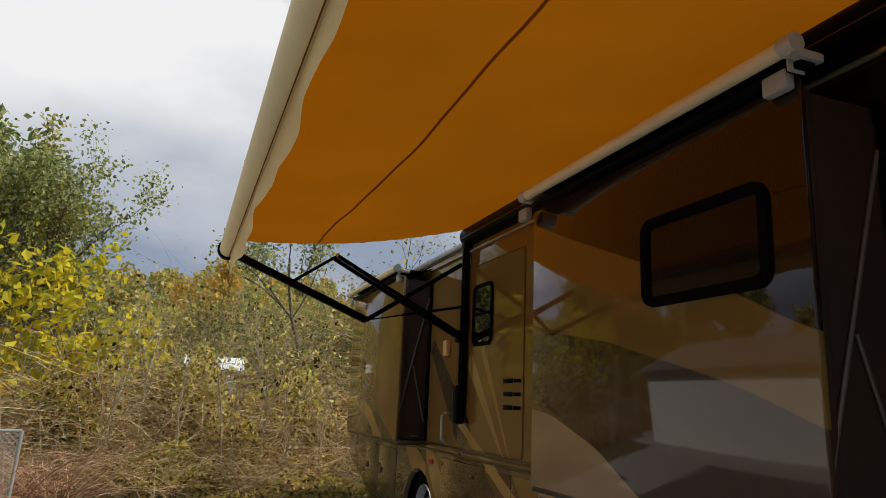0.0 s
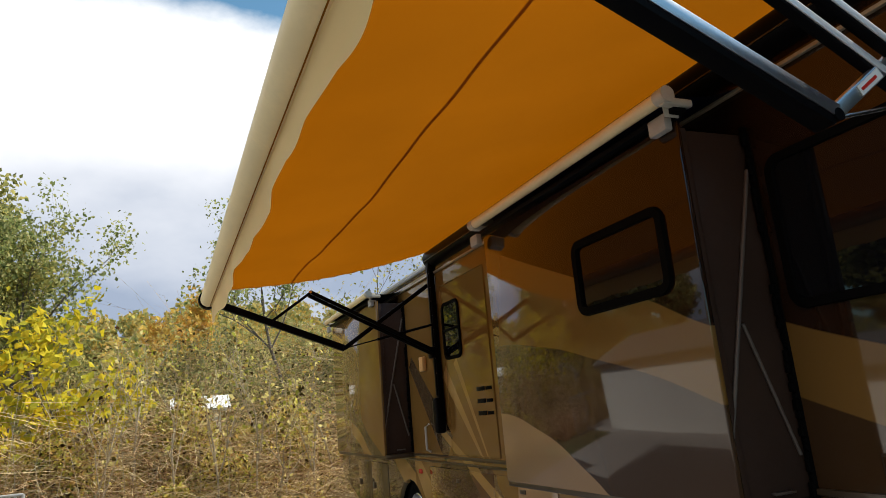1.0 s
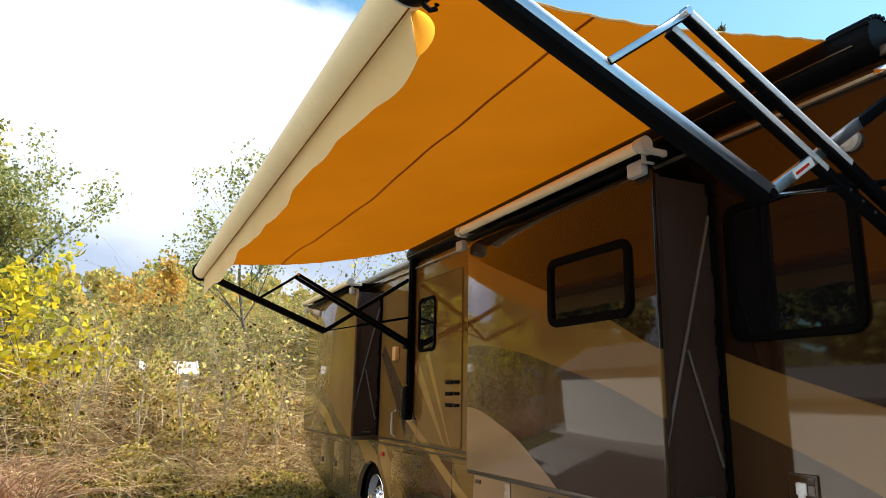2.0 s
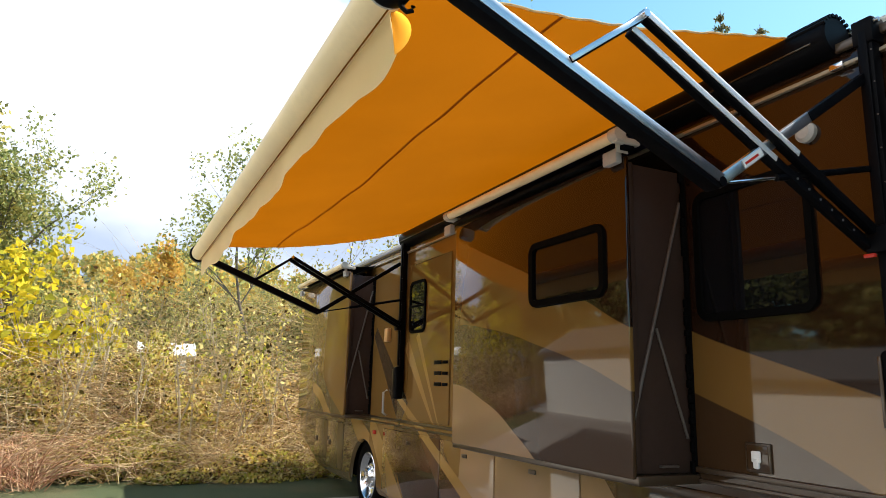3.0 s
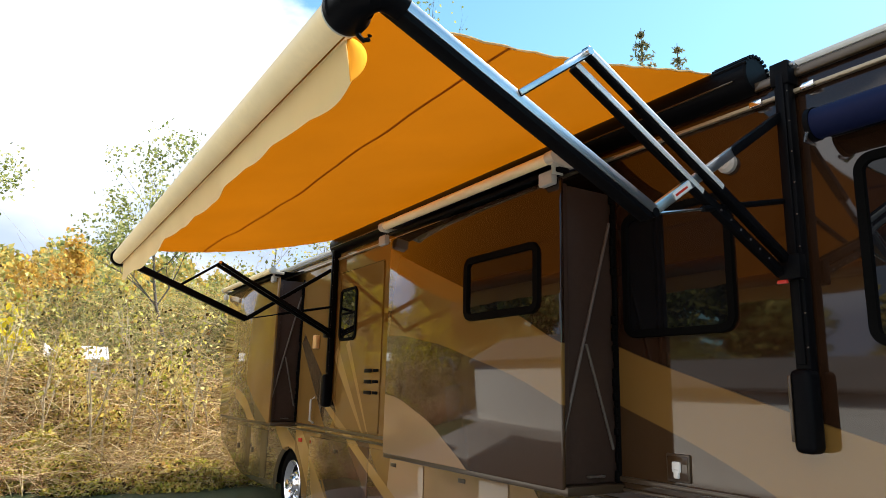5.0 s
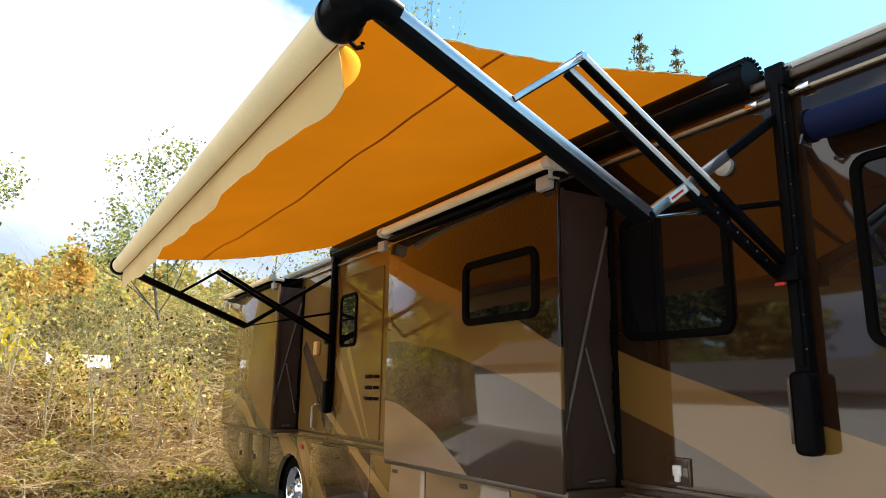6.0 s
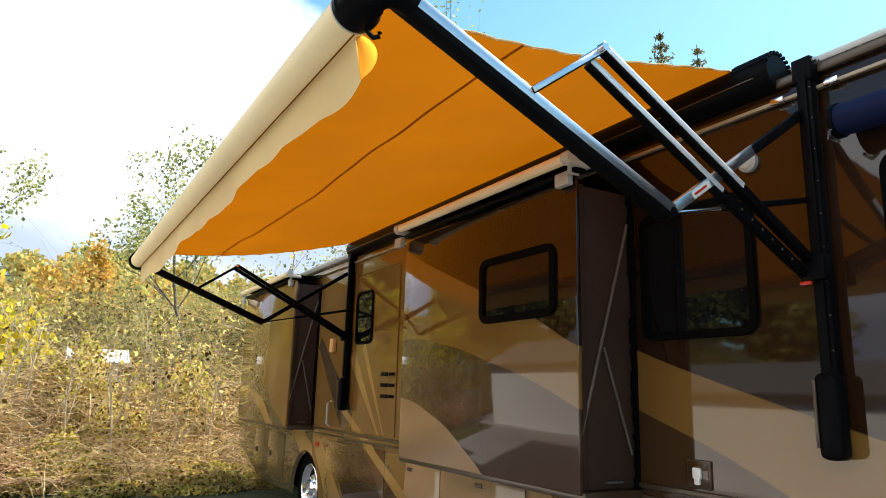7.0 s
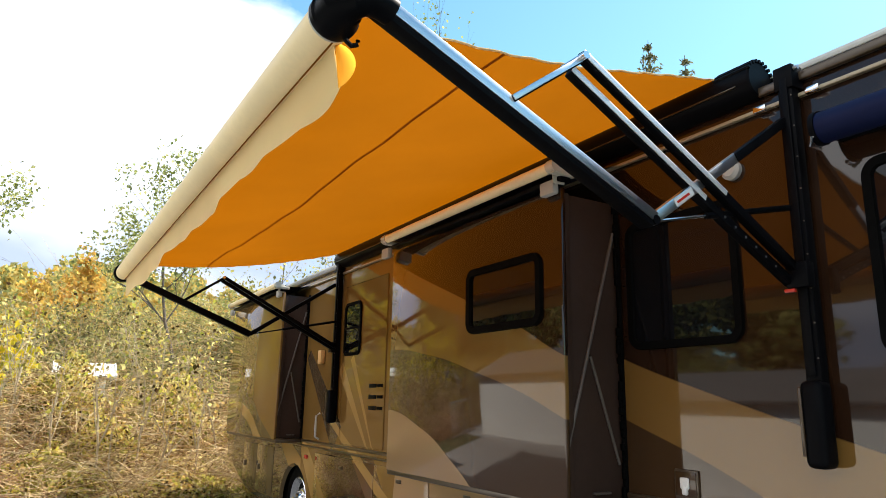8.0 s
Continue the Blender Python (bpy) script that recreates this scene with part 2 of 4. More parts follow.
RED = plain("red_lens", (0.5, 0.03, 0.02), 0.2, 0, 30, 0.1, 0)
AMBER = plain("amber_lens", (0.75, 0.42, 0.16), 0.3, 0, 30, 0.1, 0)
DULL = plain("dull_rod", (0.11, 0.09, 0.076), 0.45, 0.3, 60, 0.2, 0.05)
GREYP = plain("grey_plastic", (0.42, 0.40, 0.37), 0.5, 0, 40, 0.12, 0.05)
WHITE = plain("white_enamel", (0.75, 0.74, 0.71), 0.45, 0, 20, 0.1, 0.04)
CHROME = plain("polished_steel", (0.75, 0.75, 0.76), 0.16, 1.0, 30, 0.06, 0.02)
GLASS = glass_material("smoked_glass")
PALE_BARK = plain("pale_twigs", (0.46, 0.37, 0.24), 0.8, 0, 30, 0.2, 0.2)
RED_CANE = leaf_material("red_canes", [(0.36, 0.17, 0.10), (0.58, 0.34, 0.21), (0.74, 0.50, 0.32)], 0.15)
BARK = plain("grey_bark", (0.16, 0.125, 0.095), 0.85, 0, 25, 0.35, 0.5)
STRAW = leaf_material("dry_stems", [(0.30, 0.18, 0.09), (0.66, 0.47, 0.24), (0.84, 0.68, 0.42), (0.48, 0.30, 0.16), (0.76, 0.58, 0.32)], 0.2)
# darkest and palest tones put gap shade and sun highlights into the leaves
BRUSH = leaf_material("brush_leaves", [(0.06, 0.035, 0.015), (0.80, 0.58, 0.15), (0.62, 0.55, 0.09), (0.92, 0.78, 0.34), (0.42, 0.42, 0.07), (0.62, 0.38, 0.12), (0.84, 0.72, 0.16), (0.16, 0.085, 0.04), (0.78, 0.52, 0.20), (0.08, 0.06, 0.02), (0.40, 0.40, 0.07), (0.95, 0.82, 0.36), (0.88, 0.74, 0.26)], 0.5, (0.46, 0.42, 0.09))
MIDBRUSH = leaf_material("hazel_leaves", [(0.20, 0.18, 0.08), (0.44, 0.40, 0.17), (0.60, 0.48, 0.20), (0.34, 0.35, 0.14), (0.56, 0.42, 0.22), (0.16, 0.13, 0.07), (0.66, 0.56, 0.20)], 0.36, (0.30, 0.31, 0.13))
YELLOW = leaf_material("yellow_leaves", [(0.62, 0.50, 0.03), (0.75, 0.62, 0.06), (0.45, 0.42, 0.05), (0.70, 0.52, 0.04)], 0.45)
GREEN = leaf_material("green_leaves", [(0.26, 0.30, 0.10), (0.42, 0.44, 0.17), (0.55, 0.52, 0.24), (0.20, 0.22, 0.09)], 0.5)
OLIVE = leaf_material("thinning_leaves", [(0.28, 0.28, 0.09), (0.46, 0.42, 0.14), (0.60, 0.52, 0.18), (0.20, 0.20, 0.07)], 0.5)
FARLEAF = leaf_material("autumn_woods", [(0.55, 0.42, 0.13), (0.42, 0.41, 0.15), (0.64, 0.42, 0.10), (0.34, 0.36, 0.13), (0.62, 0.50, 0.18)])
ORANGE = leaf_material("orange_leaves", [(0.72, 0.50, 0.12), (0.66, 0.46, 0.13), (0.66, 0.38, 0.09)])
NEEDLES = leaf_material("conifer_needles", [(0.16, 0.17, 0.10), (0.25, 0.24, 0.13), (0.32, 0.25, 0.13)], 0.35)
CONCRETE = plain("worn_concrete", (0.33, 0.32, 0.31), 0.85, 0, 14, 0.18, 0.25)


def ground_material():
    m = Nodes("grass_ground")
    fine, broad = m.noise(40, 6), m.noise(0.5, 4)
    c = m.mix(fine, (0.02, 0.034, 0.010), (0.065, 0.085, 0.025))
    c = m.mix(m.ramp(broad, 0.5, 0.75), c, (0.10, 0.08, 0.035))
    m.base(c)
    m.set(Roughness=0.9)
    m.bump(fine, 0.6, 0.03)
    return m.mat


def bank_material():
    m = Nodes("brush_floor")
    fine, broad = m.noise(18, 6, 0.7), m.noise(1.2, 4)
    c = m.mix(fine, (0.08, 0.055, 0.025), (0.38, 0.28, 0.12))
    c = m.mix(m.ramp(broad, 0.4, 0.65), c, (0.10, 0.10, 0.03))
    m.base(c)
    m.set(Roughness=0.95)
    m.bump(fine, 1.0, 0.08)
    return m.mat


def siding_material(name, col):
    m = Nodes(name)
    stain = m.noise(1.1, 5)
    fine = m.noise(35, 4)
    c = m.mix(m.math("MULTIPLY", fine, 0.3), col, tuple(v * 0.82 for v in col))
    m.base(m.mix(m.math("MULTIPLY", m.ramp(stain, 0.5, 0.8), 0.2), c, (0.4, 0.36, 0.3)))
    m.set(Roughness=0.55)
    return m.mat


GROUND, BANK = ground_material(), bank_material()
SIDING = siding_material("white_siding", (0.86, 0.85, 0.82))
SHINGLE = plain("grey_shingles", (0.14, 0.135, 0.13), 0.9, 0, 20, 0.25, 0.4)

# ---- builders ----


def mesh_of(name, bm, mat, smooth=True):
    me = bpy.data.meshes.new(name)
    bmesh.ops.recalc_face_normals(bm, faces=bm.faces)
    bm.to_mesh(me)
    bm.free()
    me.materials.append(mat)
    if smooth:
        for p in me.polygons:
            p.use_smooth = p.area < 0.15
        me.set_sharp_from_angle(angle=radians(35))
    return me


def part(name, bm, mat, parent, label=""):
    """One mesh object under a thing or under a part. All meshes are modelled in place."""
    ob = new(name, mesh_of(name, bm, mat) if isinstance(bm, bmesh.types.BMesh) else bm)
    ob.parent = parent
    if parent.type == "EMPTY":
        ob.matrix_parent_inverse = Matrix.Translation(-parent.location)
    return tagged(ob, label) if label else ob


def single(name, bm, mat, label, category, group="", kind=""):
    ob = new(name, mesh_of(name, bm, mat) if isinstance(bm, bmesh.types.BMesh) else bm)
    return tagged(ob, label, category, group, kind)


def thing(name, base, label, category, group="", kind=""):
    ob = new(name)
    ob.location, ob.empty_display_size = base, 0.1
    return tagged(ob, label, category, group, kind)


def box(x0, x1, y0, y1, z0, z1, bevel=0.0, bm=None, seg=2):
    bm = bm or bmesh.new()
    m = Matrix.LocRotScale(((x0 + x1) / 2, (y0 + y1) / 2, (z0 + z1) / 2), None, (abs(x1 - x0), abs(y1 - y0), abs(z1 - z0)))
    r = bmesh.ops.create_cube(bm, size=1, matrix=m)
    if bevel:
        es = list({e for v in r["verts"] for e in v.link_edges})
        bmesh.ops.bevel(bm, geom=es, offset=bevel, segments=seg, affect="EDGES", profile=0.5)
    return bm


def rod(points, radii, sides=12, bm=None):
    """A round bar through the points, with closed ends."""
    bm = bm or bmesh.new()
    pts = [Vector(p) for p in points]
    radii = radii if isinstance(radii, (list, tuple)) else [radii] * len(pts)
    rings = []
    ref = Vector((0, 0, 1))
    for i, p in enumerate(pts):
        d = (pts[min(i + 1, len(pts) - 1)] - pts[max(i - 1, 0)]).normalized()
        u = d.cross(ref if abs(d.dot(ref)) < 0.95 else Vector((1, 0, 0))).normalized()
        v = d.cross(u)
        rings.append([bm.verts.new(p + radii[i] * (math.cos(a) * u + math.sin(a) * v)) for a in [2 * math.pi * k / sides for k in range(sides)]])
    for a, b in zip(rings, rings[1:]):
        for k in range(sides):
            bm.faces.new((a[k], a[(k + 1) % sides], b[(k + 1) % sides], b[k]))
    bm.faces.new(rings[0][::-1])
    bm.faces.new(rings[-1])
    return bm


def bar(p, q, w, h, bevel=0.004, bm=None, side=(0, 1, 0)):
    """A rectangular bar from p to q: w wide along side, h deep across it."""
    bm = bm or bmesh.new()
    p, q = Vector(p), Vector(q)
    d = (q - p).normalized()
    s = Vector(side)
    s = (s - d * s.dot(d)).normalized()
    n = d.cross(s)
    m = Matrix((s, d, n)).transposed().to_4x4()
    m.translation = (p + q) / 2
    r = bmesh.ops.create_cube(bm, size=1, matrix=m @ Matrix.Diagonal((w, (q - p).length, h, 1)))
    if bevel:
        es = list({e for v in r["verts"] for e in v.link_edges})
        bmesh.ops.bevel(bm, geom=es, offset=bevel, segments=2, affect="EDGES", profile=0.5)
    return bm


def rounded_frame(x, y0, y1, z0, z1, r, wide, deep, bm=None, n=6):
    """A window frame in a wall facing -x: outer rounded rectangle, wide across, standing deep proud of x."""
    bm = bm or bmesh.new()

    def ring(inset, px):
        rr = max(r - inset, 0.01)
        out = []
        for cy, cz, a0 in ((y1 - inset - rr, z1 - inset - rr, 0), (y0 + inset + rr, z1 - inset - rr, 90), (y0 + inset + rr, z0 + inset + rr, 180), (y1 - inset - rr, z0 + inset + rr, 270)):
            for k in range(n + 1):
                a = radians(a0 + 90 * k / n)
                out.append(bm.verts.new((px, cy + rr * math.cos(a), cz + rr * math.sin(a))))
        return out

    rings = [ring(0, x), ring(0.004, x - deep), ring(wide, x - deep), ring(wide + 0.004, x + 0.01)]
    for a, b in zip(rings, rings[1:]):
        for k in range(len(a)):
            bm.faces.new((a[k], a[(k + 1) % len(a)], b[(k + 1) % len(a)], b[k]))
    return bm


def rounded_pane(x, y0, y1, z0, z1, r, thick=0.006, n=6):
    bm = bmesh.new()
    vs = []
    for cy, cz, a0 in ((y1 - r, z1 - r, 0), (y0 + r, z1 - r, 90), (y0 + r, z0 + r, 180), (y1 - r, z0 + r, 270)):
        for k in range(n + 1):
            a = radians(a0 + 90 * k / n)
            vs.append(bm.verts.new((x, cy + r * math.cos(a), cz + r * math.sin(a))))
    f = bm.faces.new(vs)
    e = bmesh.ops.extrude_face_region(bm, geom=[f])
    bmesh.ops.translate(bm, verts=[v for v in e["geom"] if isinstance(v, bmesh.types.BMVert)], vec=(thick, 0, 0))
    return bm


def grid_mesh(name, xs, ys, height, mat):
    """A sheet over the plan with z = height(x, y)."""
    X, Y = np.meshgrid(xs, ys)
    V = np.stack([X, Y, height(X, Y)], -1).reshape(-1, 3)
    nx, ny = len(xs), len(ys)
    i = np.arange(nx * ny).reshape(ny, nx)
    F = np.stack([i[:-1, :-1], i[:-1, 1:], i[1:, 1:], i[1:, :-1]], -1).reshape(-1, 4)
    return quads(name, V, F, mat, True)


def quads(name, V, F, mat, smooth=False):
    """A mesh of quads straight from arrays."""
    me = bpy.data.meshes.new(name)
    me.vertices.add(len(V))
    me.vertices.foreach_set("co", np.asarray(V, np.float32).ravel())
    me.loops.add(F.size)
    me.loops.foreach_set("vertex_index", F.astype(np.int32).ravel())
    me.polygons.add(len(F))
    me.polygons.foreach_set("loop_start", np.arange(0, F.size, 4, dtype=np.int32))
    me.polygons.foreach_set("use_smooth", np.full(len(F), smooth))
    me.update(calc_edges=True)
    me.materials.append(mat)
    return me


def leaf_quads(C, size, rng, droop=0.3, long=1.5):
    """Folded little leaves at the centres C: two quads each, turned at random."""
    n = len(C)
    u = rng.normal(size=(n, 3))
    u[:, 2] -= droop
    u /= np.linalg.norm(u, axis=1)[:, None]
    w = rng.normal(size=(n, 3))
    v = np.cross(u, w)
    v /= np.linalg.norm(v, axis=1)[:, None]
    k = np.cross(u, v)
    s = (size * rng.uniform(0.55, 1.35, n))[:, None]
    a, b, c = u * s * long * 0.5, v * s * 0.5, k * s * 0.12
    P = np.stack([C - a, C - 0.2 * a + b + c, C + a, C - 0.2 * a - b + c], 1)
    F = np.arange(4 * n).reshape(n, 4)
    return P.reshape(-1, 3), F


def stick_quads(A, B, r0, r1, bend, rng):
    """Thin three-sided stems from A to B with a bend halfway."""
    n = len(A)
    M = (A + B) / 2 + rng.normal(size=(n, 3)) * bend[:, None]
    d = B - A
    d /= np.linalg.norm(d, axis=1)[:, None] + 1e-9
    u = np.cross(d, rng.normal(size=(n, 3)))
    u /= np.linalg.norm(u, axis=1)[:, None] + 1e-9
    v = np.cross(d, u)
    rings = []
    for P, r in ((A, r0), (M, (r0 + r1) / 2), (B, r1)):
        for k in range(3):
            a = 2 * math.pi * k / 3
            rings.append(P + (u * math.cos(a) + v * math.sin(a)) * r[:, None])
    V = np.stack(rings, 1).reshape(-1, 3)
    base = (np.arange(n) * 9)[:, None, None]
    f = np.array([[0, 1, 4, 3], [1, 2, 5, 4], [2, 0, 3, 5], [3, 4, 7, 6], [4, 5, 8, 7], [5, 3, 6, 8]])
    return V, (base + f[None]).reshape(-1, 4)

# ---- ground, drive, bank ----
GZ = -0.05


def fade(a, b, v):
    t = np.clip((v - a) / (b - a), 0, 1)
    return t * t * (3 - 2 * t)


def lumps(x, y):
    return 0.5 * np.sin(0.9 * x + 1.3) * np.cos(0.7 * y) + 0.3 * np.sin(2.1 * x + 0.4 * y) + 0.2 * np.cos(1.7 * y - 1.1 * x)


def land(x, y):
    """Height of the ground: level by the coach, a bank beyond it, a wooded hill far off."""
    bank = 2.6 * fade(13.9, 24.0, y) * (0.35 + 0.65 * fade(-7.0, -4.0, x)) * (0.85 + 0.15 * np.sin(0.5 * x))
    hill = 34.0 * fade(70, 260, y) * (0.8 + 0.2 * np.cos((x - 10) / 45.0)) + 8 * fade(40, 200, np.abs(x + 5))
    dip = -0.12 * fade(-6.0, -16.0, x)
    return GZ + bank + hill + dip + 0.05 * lumps(x, y) * fade(13.2, 16, y)


def steps(a, b, near, far, centre):
    """Grid lines, close together round centre and wide far off."""
    out, v = [centre], centre
    while v < b:
        v += near + far * abs(v - centre)
        out.append(v)
    v = centre
    while v > a:
        v -= near + far * abs(v - centre)
        out.append(v)
    return np.array(sorted(out))


tagged(new("ground", grid_mesh("ground", steps(-900, 900, 0.5, 0.06, 0), steps(-900, 900, 0.4, 0.06, 15), land, GROUND)),
       "mown green grass with bare patches rising to a bank", "ground", kind="structure")


def build_drive():
    bm = box(-5.6, 6.5, -20, 11.5, GZ - 0.1, GZ + 0.03, 0.02)
    return tagged(new("driveway", mesh_of("driveway", bm, CONCRETE)), "grey worn concrete driveway under the motorhome", "driveway", kind="structure")


build_drive()
tagged(new("apron", mesh_of("apron", box(-8.3, -5.62, 2.0, 13.6, GZ - 0.1, GZ + 0.025, 0.02), CONCRETE)), "pale concrete apron before the garage", "pavement", kind="structure")

# ---- motorhome ----
RV0, RV1, RVW = 0.3, 13.88, 2.5
ROOF = 3.40


def body_profile():
    """Cross-section of the coach body, from the near wall's foot over the roof to the far foot."""
    return [(0.05, 0.30), (0.012, 0.36), (0.0, 0.42), (0.0, ROOF - 0.08), (0.012, ROOF - 0.03), (0.04, ROOF), (0.35, ROOF + 0.06), (1.25, ROOF + 0.09),
            (RVW - 0.35, ROOF + 0.06), (RVW - 0.04, ROOF), (RVW, ROOF - 0.08), (RVW, 0.42), (RVW - 0.05, 0.30)]


def build_coach():
    coach = thing("motorhome", (1.25, 7.0, GZ), "large glossy tan and brown motorhome with two extended slide-out rooms", "motorhome")
    # body shell: the tail is cut up towards the ground; the wheel arch is let into the foot of the wall
    bm = bmesh.new()
    prof = body_profile()
    wheel_y, wheel_r = 10.17, 0.56
    stations = [RV0, RV0 + 0.05, 2.0, 5.0, 9.0] + [wheel_y + wheel_r * math.cos(radians(a)) for a in range(180, -1, -15)] + [11.6, 12.5, 13.3, 13.78, RV1]
    rings = []
    for y in stations:
        ring = []
        for k, (x, z) in enumerate(prof):
            inset = 0.04 if y in (RV0, RV1) else 0.0
            xx = min(max(x, inset), RVW - inset)
            zz = z
            if z < 0.43 and y > 12.4:
                zz = z + (y - 12.4) * 0.30
            if z < 0.43 and abs(y - wheel_y) <= wheel_r:
                arch = 0.36 + math.sqrt(max(0, wheel_r ** 2 - (y - wheel_y) ** 2)) * 0.98
                zz = max(z, arch + (0.0 if z < 0.32 else 0.015 if z < 0.4 else 0.03))
            ring.append(bm.verts.new((xx, y, zz)))
        rings.append(ring)
    for a, b in zip(rings, rings[1:]):
        for k in range(len(prof) - 1):
            bm.faces.new((a[k], b[k], b[k + 1], a[k + 1]))
    bm.faces.new(rings[0])
    bm.faces.new(rings[-1][::-1])
    part("body", bm, PAINT, coach, "glossy tan paint with brown swooshes")
    part("underbody", box(0.16, RVW - 0.16, RV0 + 0.3, 12.3, 0.36, 0.95, 0.02), RUBBER, coach, "black chassis")

    # roof edge: gutter rail and the flat cap above it
    bm = bmesh.new()
    bar((-0.014, RV0 + 0.1, 3.27), (-0.014, RV1 - 0.12, 3.27), 0.02, 0.028, 0.004, bm, side=(0, 0, 1))
    part("gutter_rail", bm, plain("cream_rail", (0.34, 0.27, 0.18), 0.4, 0.2, 40, 0.1, 0.02, 0.3), coach, "cream drip rail")
    part("roof_edge", bar((-0.012, RV0 + 0.1, 3.37), (-0.012, RV1 - 0.12, 3.37), 0.05, 0.03, 0.01, side=(0, 0, 1)), TRIM, coach, "glossy bronze roof edge")
    part("roof_cover", box(0.1, RVW - 0.1, RV0 + 0.2, RV1 - 0.2, ROOF + 0.06, ROOF + 0.105, 0.02), ROOFING, coach, "white roof membrane")
    # mouldings along the floor line
    for z, h in ((1.245, 0.03), (1.185, 0.022)):
        part("moulding", bar((-0.008, RV0 + 0.1, z), (-0.008, 13.2, z), h, 0.028, 0.006, side=(0, 0, 1)), TRIM, coach)
    # luggage bay doors
    edges = [1.3, 2.5, 3.62, 5.30, 6.55, 7.7, 9.4]
    for a, b in zip(edges, edges[1:]):
        d = part("bay_door", box(-0.012, 0.02, a + 0.008, b - 0.008, 0.37, 1.13, 0.008), PAINT, coach)
        part("latch", box(-0.022, -0.010, (a + b) / 2 - 0.05, (a + b) / 2 + 0.05, 1.0, 1.035, 0.005), TRIM, d)
    for a, b in ((11.1, 11.9), (11.92, 12.66)):
        d = part("bay_door", box(-0.012, 0.02, a, b, 0.42 + max(0, (b - 12.4) * 0.3), 1.085, 0.008), PAINT, coach)
        part("latch", box(-0.022, -0.010, b - 0.14, b - 0.06, 0.72, 0.80, 0.005), TRIM, d)
    # windows in the wall
    for y0, y1, z0, z1 in ((3.33, 4.12, 2.08, 2.86), (1.65, 2.68, 1.97, 2.86)):
        w = part("window", rounded_frame(0.0, y0, y1, z0, z1, 0.09, 0.045, 0.022), RUBBER, coach, "black rounded window frame")
        part("pane", rounded_pane(-0.006, y0 + 0.04, y1 - 0.04, z0 + 0.04, z1 - 0.04, 0.06), GLASS, w)
        if y0 < 3:
            part("sash", box(-0.016, 0.0, (y0 + y1) / 2 - 0.015, (y0 + y1) / 2 + 0.015, z0 + 0.045, z1 - 0.045, 0.004), RUBBER, w)
    # entry door with a tall narrow window
    bm = rounded_frame(0.0, 7.50, 8.66, 1.27, 3.09, 0.03, 0.006, 0.010)
    door = part("entry_door", bm, PAINT, coach, "tan entry door flush with the wall")
    part("door_skin", rounded_pane(-0.008, 7.514, 8.646, 1.285, 3.075, 0.03, 0.014), PAINT, door)
    part("door_window", rounded_frame(-0.011, 8.15, 8.63, 2.26, 2.88, 0.09, 0.035, 0.016), RUBBER, door, "black narrow door window")
    part("pane", rounded_pane(-0.016, 8.18, 8.60, 2.29, 2.85, 0.06, 0.005), GLASS, door)
    part("sash", box(-0.024, -0.012, 8.18, 8.60, 2.565, 2.59, 0.003), RUBBER, door)
    part("grab_handle", rod([(-0.012, 9.30, 1.60), (-0.06, 9.30, 1.57), (-0.06, 9.30, 1.32), (-0.012, 9.30, 1.29)], 0.013), GREYP, coach, "grey grab handle")
    part("awning_light", rod([(0.0, 3.33, 3.0), (-0.025, 3.33, 3.0), (-0.04, 3.33, 3.0)], [0.055, 0.055, 0.035], 20), GREYP, coach, "round grey awning light")
    for y in (3.12, 2.84):
        part("rail_clip", box(-0.045, -0.015, y - 0.035, y + 0.035, 3.255, 3.285, 0.004), CHROME, coach, "bright rail clip")
    part("porch_light", box(-0.06, -0.002, 9.26, 9.37, 2.20, 2.37, 0.012), AMBER, coach, "amber porch light")
    part("marker_light", box(-0.025, 0.0, 9.67, 9.76, 1.03, 1.08, 0.008), RED, coach, "red marker light")
    # badge: three short stripes
    for k, z in enumerate((1.915, 1.80, 1.685)):
        part("badge_bar", box(-0.016, -0.009, 7.70, 7.88, z - 0.02, z + 0.02, 0.002), BLACK, door, "dark badge stripe")
        part("badge_bar", box(-0.015, -0.009, 7.545, 7.675, z - 0.016, z + 0.016, 0.002), RUBBER, door, "dark badge end")
    # outside service hatch with its white catch
    hatch = part("service_hatch", box(-0.012, 0.01, 3.675, 3.835, 1.275, 1.425, 0.006), TRIM, coach, "square service hatch")
    part("hatch_plate", box(-0.016, -0.008, 3.687, 3.823, 1.287, 1.413, 0.004), PAINT, hatch)
    bm = box(-0.03, -0.014, 3.728, 3.785, 1.325, 1.385, 0.008)
    box(-0.034, -0.014, 3.737, 3.772, 1.295, 1.345, 0.008, bm)
    part("catch", bm, WHITE, hatch, "white catch")
    # rear wheel
    for x0, x1 in ((0.07, 0.36),):
        bm = bmesh.new()
        c = Vector((0, wheel_y, 0.455))
        prof2 = [(x0 + 0.02, 0.29), (x0, 0.34), (x0 + 0.005, 0.43), (x0 + 0.04, 0.485), (x0 + 0.08, 0.5), (x1 - 0.06, 0.5), (x1 - 0.03, 0.48), (x1, 0.4), (x1, 0.29)]
        seg = 48
        rings = [[bm.verts.new((x, c.y + r * math.cos(2 * math.pi * k / seg), c.z + r * math.sin(2 * math.pi * k / seg))) for k in range(seg)] for x, r in prof2]
        for a, b in zip(rings, rings[1:]):
            for k in range(seg):
                bm.faces.new((a[k], a[(k + 1) % seg], b[(k + 1) % seg], b[k]))
        wheel = part("wheel", bm, RUBBER, coach, "black tyre")
        bm = bmesh.new()
